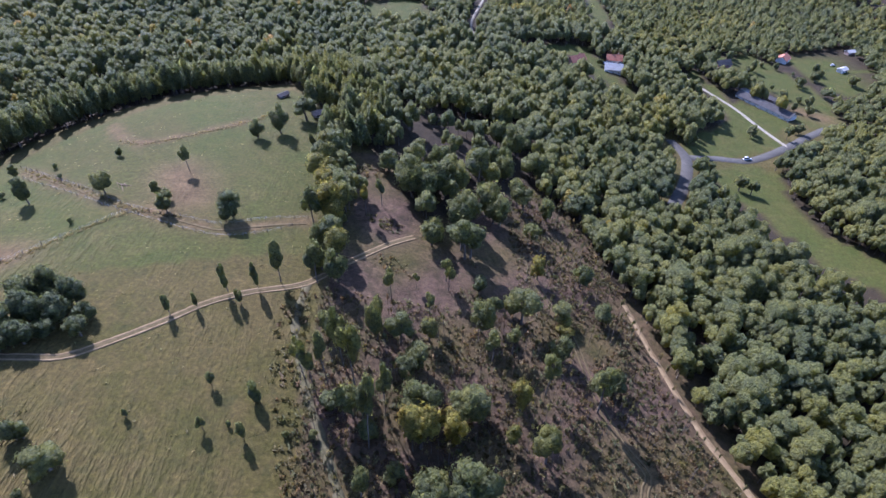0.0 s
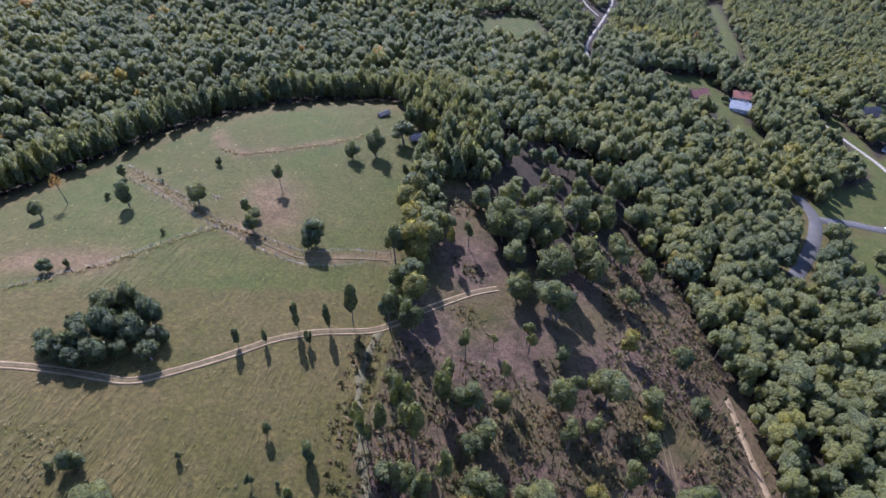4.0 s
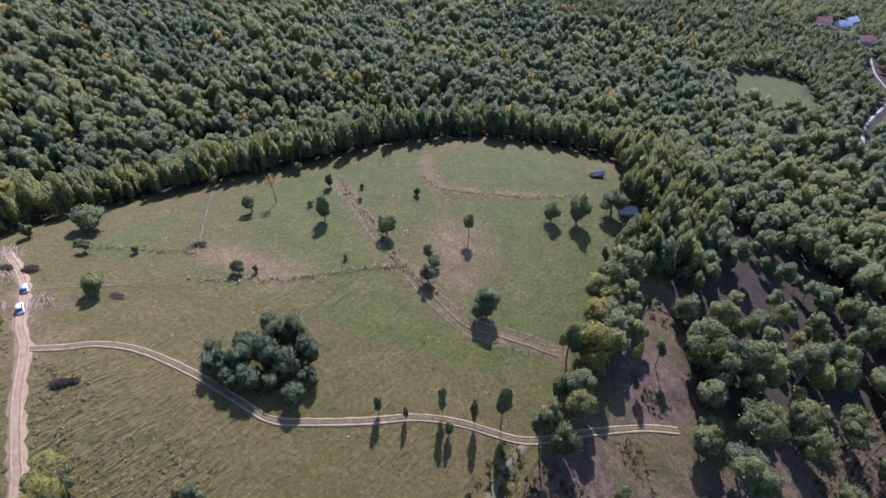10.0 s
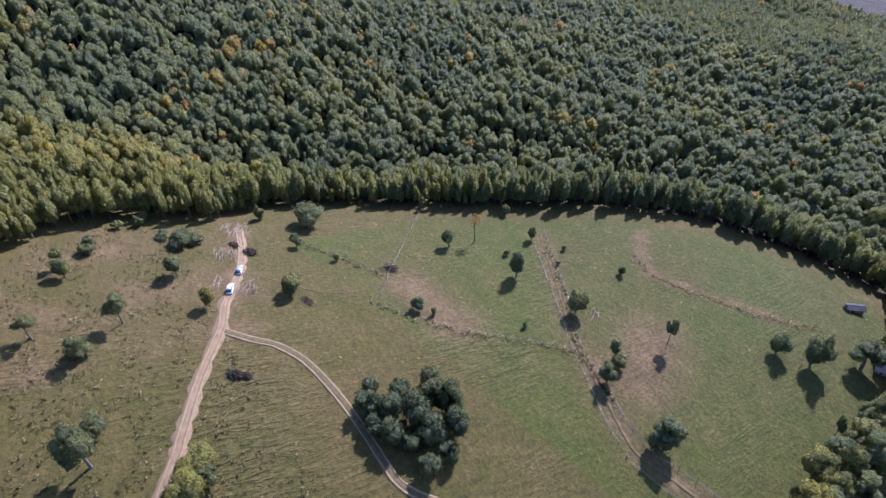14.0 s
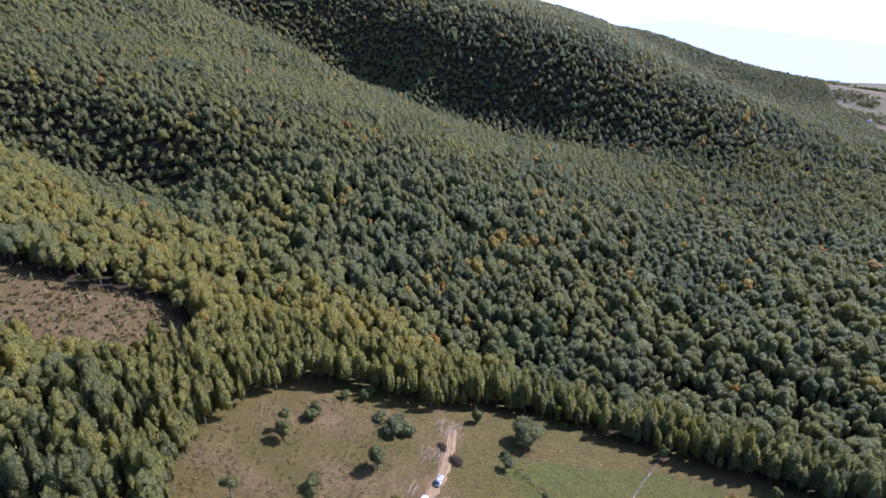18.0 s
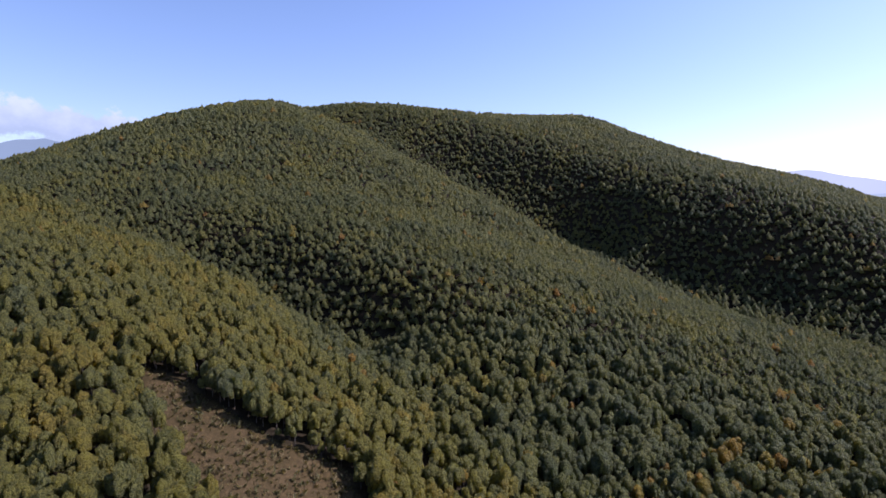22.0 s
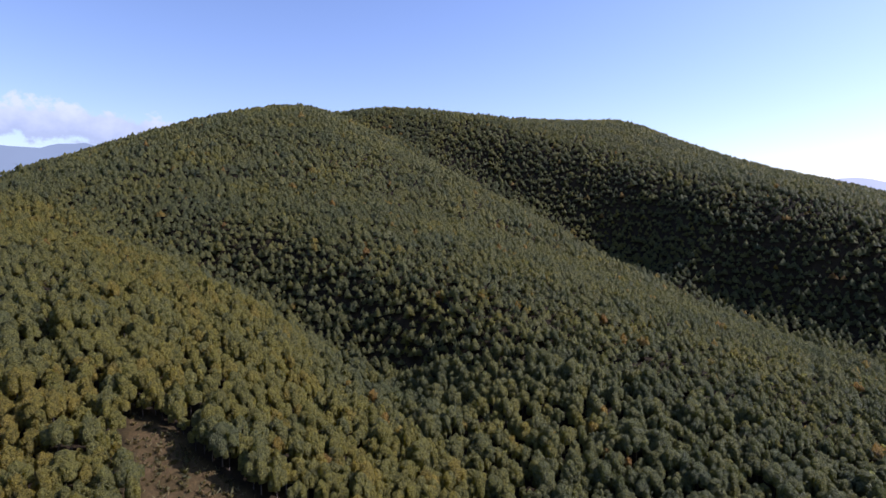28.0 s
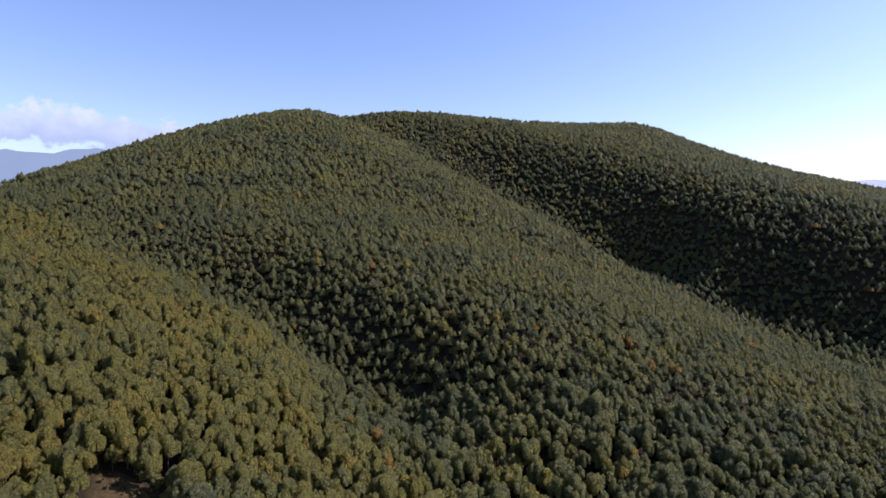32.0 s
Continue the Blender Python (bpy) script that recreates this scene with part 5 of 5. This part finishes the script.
brush_pile(-133.5, 60, 3.0, 4.6, 1.4, 0.9, "dark heap of cut branches on the meadow", 1)
brush_pile(-132, 62.5, 2.4, 3.4, 1.0, 0.9, "dark heap of dry twigs on the meadow", 2)
brush_pile(-161, 117, 4.0, 5, 1.0, 0.2, "grey heap of brushwood beside the fence", 3)
brush_pile(-185.7, 77.6, 4.5, 5.5, 1.3, 0.6, "grey tangle of cut branches beside the farm track", 5)
brush_pile(-154.4, 85.7, 3.0, 5.0, 0.5, 0.3, "low grey litter of twigs under a tree", 6)
brush_pile(-192, 74, 3.0, 5, 1.0, 0.2, "grey heap of brushwood beside felled logs", 4)

ROOF_RED = surface("red_tiles", [(0.3, (0.26, 0.1, 0.06)), (0.7, (0.4, 0.18, 0.11))], 0.8)
ROOF_GREY = surface("grey_sheet_roof", [(0.3, (0.05, 0.046, 0.042)), (0.7, (0.085, 0.078, 0.072))], 0.4, roughness=0.9, specular=0.05)
ROOF_PALE = surface("pale_sheet_roof", [(0.3, (0.3, 0.28, 0.24)), (0.7, (0.44, 0.42, 0.37))], 0.4, roughness=0.8, specular=0.1)
PLASTER = surface("white_plaster", [(0.3, (0.5, 0.47, 0.42)), (0.7, (0.64, 0.61, 0.55))], 0.5)
BRICK = surface("brick_wall", [(0.3, (0.25, 0.14, 0.1)), (0.7, (0.4, 0.25, 0.19))], 0.9)
BOARDS = surface("old_boards", [(0.3, (0.2, 0.15, 0.12)), (0.7, (0.36, 0.27, 0.22))], 0.9, stretch=(1, 1, 0.2))
DARK_GLASS = surface("window_glass", [(0.3, (0.02, 0.025, 0.03)), (0.7, (0.05, 0.055, 0.06))], 0.5, roughness=0.1, specular=0.6, strength=0.0)
FRAME_WHITE = surface("white_frame", [(0.3, (0.6, 0.6, 0.58)), (0.7, (0.75, 0.75, 0.73))], 1.0)


def house(name, x, y, turn, wide, deep, eaves, ridge, wall_mat, roof_mat, label, category="house", windows=3, chimney=True):
    """A gabled building: walls, an overhanging roof of two slabs, door, windows with panes, and a chimney."""
    root = tagged(new(name), label, category, "buildings of the valley" if category == "house" else "")
    root.matrix_basis = Matrix.LocRotScale((x, y, min(gz(x + dx, y + dy) for dx in (-3, 3) for dy in (-3, 3))), Euler((0, 0, turn)), None)
    w, d = wide / 2, deep / 2
    v = [(-w, -d, -1), (w, -d, -1), (w, d, -1), (-w, d, -1), (-w, -d, eaves), (w, -d, eaves), (w, d, eaves), (-w, d, eaves), (-w, 0, ridge), (w, 0, ridge)]
    f = [(0, 1, 5, 4), (1, 2, 6, 9, 5), (2, 3, 7, 6), (3, 0, 4, 8, 7), (4, 5, 9, 8), (6, 7, 8, 9), (3, 2, 1, 0)]
    child("wall", mesh_from("wall", v, f, wall_mat, smooth=False), root)
    o = 0.5
    for s in (-1, 1):
        drop = (ridge - eaves) / d * o
        a, b = (s * (d + o), eaves - drop + 0.12), (0.0, ridge + 0.12)
        v = [(-w - o, a[0], a[1]), (w + o, a[0], a[1]), (w + o, b[0], b[1]), (-w - o, b[0], b[1])]
        v += [(p, q, z + 0.16) for p, q, z in v]
        child("roof", mesh_from("roof", v, [(3, 2, 1, 0), (4, 5, 6, 7), (0, 1, 5, 4), (1, 2, 6, 5), (2, 3, 7, 6), (3, 0, 4, 7)], roof_mat, smooth=False), root)
    for s in (-1, 1):
        for k in range(windows):
            px = -w + wide * (k + 0.5) / windows
            if s == -1 and k == windows // 2:
                v, f = [], []
                box(v, f, (px - 0.5, -d - 0.06, 0), (px + 0.5, -d + 0.02, 2.05), 0)
                child("door", mesh_from("door", v, f, BOARDS, smooth=False), root)
                continue
            v, f = [], []
            y0, y1 = sorted((s * (d - 0.02), s * (d + 0.05)))
            box(v, f, (px - 0.55, y0, 0.9), (px + 0.55, y1, 2.1), 0)
            win = child("window", mesh_from("window", v, f, FRAME_WHITE, smooth=False), root)
            v, f = [], []
            y0, y1 = sorted((s * (d + 0.04), s * (d + 0.07)))
            box(v, f, (px - 0.45, y0, 1.0), (px + 0.45, y1, 2.0), 0)
            child("pane", mesh_from("pane", v, f, DARK_GLASS, smooth=False), win)
    if chimney:
        v, f = [], []
        box(v, f, (w * 0.4 - 0.3, -0.3, ridge - 0.6), (w * 0.4 + 0.3, 0.3, ridge + 1.1), 0.04)
        child("chimney", mesh_from("chimney", v, f, BRICK, smooth=False), root)
    return root


house("house", 128, 413, -0.2, 11, 8, 3.2, 6.0, PLASTER, ROOF_RED, "white house with a red tiled gable roof")
house("house", 123, 394, -0.2, 12, 9, 3.4, 6.4, PLASTER, ROOF_PALE, "white house with a pale sunlit gable roof")
house("house", 96, 398, 0.5, 12, 8, 3.0, 5.8, BRICK, ROOF_RED, "brick house with a faded red tiled roof")
house("barn", 226, 365, -1.01, 42, 9, 3.0, 5.2, PLASTER, ROOF_GREY, "long low white barn with a grey sheet roof", "barn", 9, False)
house("shed", 236, 378, -1.01, 9, 5, 2.4, 3.6, BOARDS, ROOF_GREY, "small board shed behind the barn", "shed", 2, False)
house("shed", 222, 388, -1.01, 6, 5, 2.4, 3.4, BOARDS, ROOF_PALE, "small shed with a pale roof near the barn", "shed", 2, False)
house("house", 222, 436, 0.3, 12, 8, 3.0, 5.6, BRICK, ROOF_GREY, "old brick house with a grey roof among trees")
house("house", 282, 457, 0.8, 10, 8, 3.0, 5.6, PLASTER, ROOF_RED, "plastered house with a red roof in gardens")
house("shed", 323, 440, 0.5, 7, 5, 2.4, 3.6, PLASTER, ROOF_PALE, "white shed with a bright roof in gardens", "shed", 2, False)
house("shed", 350, 478, 0.2, 7, 5, 2.4, 3.6, BOARDS, ROOF_PALE, "garden shed with a pale roof", "shed", 2, False)
house("house", -27, 622, 0.4, 11, 8, 3.2, 6.0, PLASTER, ROOF_RED, "far white village house with a red roof")
house("house", -8, 655, 1.0, 11, 8, 3.2, 6.0, PLASTER, ROOF_PALE, "far white village house with a pale roof")
house("house", -12, 634, 0.7, 11, 8, 3.2, 6.0, PLASTER, ROOF_PALE, "far white village house among trees")
house("house", 8, 612, 0.2, 11, 8, 3.2, 6.0, PLASTER, ROOF_RED, "far village house beside the gravel road")
house("hut", -75, 246, 0.9, 5, 2.6, 2.0, 2.6, BOARDS, ROOF_GREY, "small weathered trailer hut at the wood edge", "hut", 2, False)
house("shed", -55, 228, 0.5, 6, 4, 2.2, 3.0, BOARDS, BOARDS, "low plank shed with a slatted wooden roof", "shed", 2, False)

village = random.Random(77)
for vx, vy in ((-1297, 1131), (-1334, 1194), (-1148, 1045), (-1228, 1143), (-1190, 1118), (-1151, 1093), (-1108, 1064), (-1066, 1035), (-1030, 1010), (-1046, 1084), (-1002, 1052),
               (-855, 921), (-886, 994), (-790, 935), (-830, 960), (-1320, 1160), (-1265, 1150)):
    house("house", vx, vy, village.uniform(0, 3), village.uniform(12, 19), 9, 3.4, 6.4, PLASTER, village.choice([ROOF_PALE, ROOF_PALE, ROOF_RED]), "far plastered village house at the edge of the plain", "house", 2)

# ---- cars ----
TYRE = surface("tyre_rubber", [(0.3, (0.015, 0.015, 0.015)), (0.7, (0.03, 0.03, 0.03))], 4.0)
RIM = surface("rim_metal", [(0.3, (0.35, 0.35, 0.36)), (0.7, (0.5, 0.5, 0.5))], 4.0, roughness=0.35, metal=0.9)
LAMP = surface("headlight_glass", [(0.3, (0.6, 0.6, 0.6)), (0.7, (0.8, 0.8, 0.8))], 4.0, roughness=0.1)


def loft(sections):
    """Skin over cross-sections given as equal rings."""
    v, f, n = [], [], len(sections[0])
    for k, ring in enumerate(sections):
        v += ring
        if k:
            b = (k - 1) * n
            f += [(b + j, b + (j + 1) % n, b + n + (j + 1) % n, b + n + j) for j in range(n)]
    return v, f + [tuple(range(n - 1, -1, -1)), tuple(len(v) - n + j for j in range(n))]


def car(x, y, turn, paint, label, tall=1.5, long=4.3):
    root = tagged(new("car"), label, "car", "parked cars")
    root.matrix_basis = Matrix.LocRotScale((x, y, gz(x, y) + 0.15), Euler((0, 0, turn)), None)

    def ring(px, w, z0, z1):
        return [(px, -w, z0), (px, w, z0), (px, w * 1.02, (z0 + z1) / 2), (px, w * 0.9, z1), (px, -w * 0.9, z1), (px, -w * 1.02, (z0 + z1) / 2)]
    h = long / 2
    v, f = loft([ring(-h, 0.7, 0.4, 0.75), ring(-h + 0.15, 0.84, 0.28, 0.9), ring(-0.5 * h, 0.87, 0.25, 0.95), ring(0.3 * h, 0.87, 0.25, 0.95), ring(h - 0.35, 0.83, 0.28, 0.82), ring(h, 0.68, 0.4, 0.66)])
    body = child("body", mesh_from("body", v, f, paint), root)
    v, f = loft([ring(-h + 0.25, 0.76, 0.9, 0.98), ring(-h + 0.55, 0.72, 0.9, tall - 0.04), ring(0.0, 0.72, 0.9, tall), ring(0.3, 0.7, 0.9, tall - 0.06), ring(0.5 * h, 0.76, 0.9, 0.96)])
    child("cabin_glass", mesh_from("cabin_glass", v, f, DARK_GLASS), root, "dark cabin windows")
    v, f = [], []
    box(v, f, (-h + 0.6, -0.66, tall - 0.05), (0.25, 0.66, tall + 0.02), 0.12)
    child("roof", mesh_from("roof", v, f, paint), root)
    for px in (-0.6 * h, 0.62 * h):
        for s in (-1, 1):
            v, f = stem([(0, 0, -0.1), (0, 0, 0.1)], [0.32, 0.32], 14)
            f += [tuple(range(13, -1, -1)), tuple(range(14, 28))]
            wheel = new("wheel")
            wheel.parent = root
            wheel.matrix_basis = Matrix.LocRotScale((px, s * 0.8, 0.17), Euler((math.pi / 2, 0, 0)), None)
            child("tyre", mesh_from("tyre", v, f, TYRE), wheel)
            v, f = stem([(0, 0, -0.11), (0, 0, 0.11)], [0.2, 0.2], 10)
            f += [tuple(range(9, -1, -1)), tuple(range(10, 20))]
            child("rim", mesh_from("rim", v, f, RIM), wheel)
    for s in (-1, 1):
        v, f = [], []
        box(v, f, (h - 0.12, s * 0.55 - 0.14, 0.55), (h + 0.02, s * 0.55 + 0.14, 0.68), 0.03)
        child("headlight", mesh_from("headlight", v, f, LAMP), root)


WHITE_PAINT = surface("white_car_paint", [(0.3, (0.5, 0.49, 0.46)), (0.7, (0.58, 0.57, 0.54))], 0.5, roughness=0.5, specular=0.25, strength=0.0)
SILVER_PAINT = surface("silver_car_paint", [(0.3, (0.32, 0.31, 0.3)), (0.7, (0.4, 0.39, 0.38))], 0.5, roughness=0.3, specular=0.5, strength=0.0, metal=0.4)
car(-166.5, 67.2, 2.75, WHITE_PAINT, "white off-road car parked on the dirt farm track", 1.75, 4.4)
car(-175.5, 72.0, 2.75, SILVER_PAINT, "silver car parked on the dirt farm track", 1.5)
car(180, 286.4, 0.05, WHITE_PAINT, "white van on the asphalt side road", 2.0, 5.0)
car(118, 405, 0.6, WHITE_PAINT, "white car standing on grass beside houses")
car(322, 452, 0.3, WHITE_PAINT, "white car parked in a garden yard")


# ---- distance ----
def far_ridge(name, x0, y0, x1, y1, heights, label, colour):
    """A far mountain range as a solid swell with an uneven crest, its haze painted as a glow."""
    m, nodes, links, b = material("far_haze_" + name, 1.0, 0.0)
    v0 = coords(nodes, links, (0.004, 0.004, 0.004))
    # haze is put into the colour: an even bluish emission, untouched by the sun
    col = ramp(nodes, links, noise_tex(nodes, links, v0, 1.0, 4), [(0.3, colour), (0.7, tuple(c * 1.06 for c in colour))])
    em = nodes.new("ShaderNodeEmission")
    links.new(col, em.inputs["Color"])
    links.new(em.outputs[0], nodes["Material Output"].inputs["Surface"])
    r = random.Random(len(name))
    v, f, n = [], [], 60
    for k in range(n + 1):
        q = k / n
        h = float(np.interp(q, np.linspace(0, 1, len(heights)), heights)) * (1 + 0.03 * math.sin(q * 40 + 1) + 0.015 * r.uniform(-1, 1))
        px, py = x0 + (x1 - x0) * q, y0 + (y1 - y0) * q
        d = Vector((px + 60, py - 50, 0)).normalized()
        v += [(px - d.x * 250, py - d.y * 250, PLAIN - 20), (px, py, h), (px + d.x * 250, py + d.y * 250, PLAIN - 20)]
        if k:
            a = 3 * (k - 1)
            f += [(a, a + 1, a + 4, a + 3), (a + 1, a + 2, a + 5, a + 4)]
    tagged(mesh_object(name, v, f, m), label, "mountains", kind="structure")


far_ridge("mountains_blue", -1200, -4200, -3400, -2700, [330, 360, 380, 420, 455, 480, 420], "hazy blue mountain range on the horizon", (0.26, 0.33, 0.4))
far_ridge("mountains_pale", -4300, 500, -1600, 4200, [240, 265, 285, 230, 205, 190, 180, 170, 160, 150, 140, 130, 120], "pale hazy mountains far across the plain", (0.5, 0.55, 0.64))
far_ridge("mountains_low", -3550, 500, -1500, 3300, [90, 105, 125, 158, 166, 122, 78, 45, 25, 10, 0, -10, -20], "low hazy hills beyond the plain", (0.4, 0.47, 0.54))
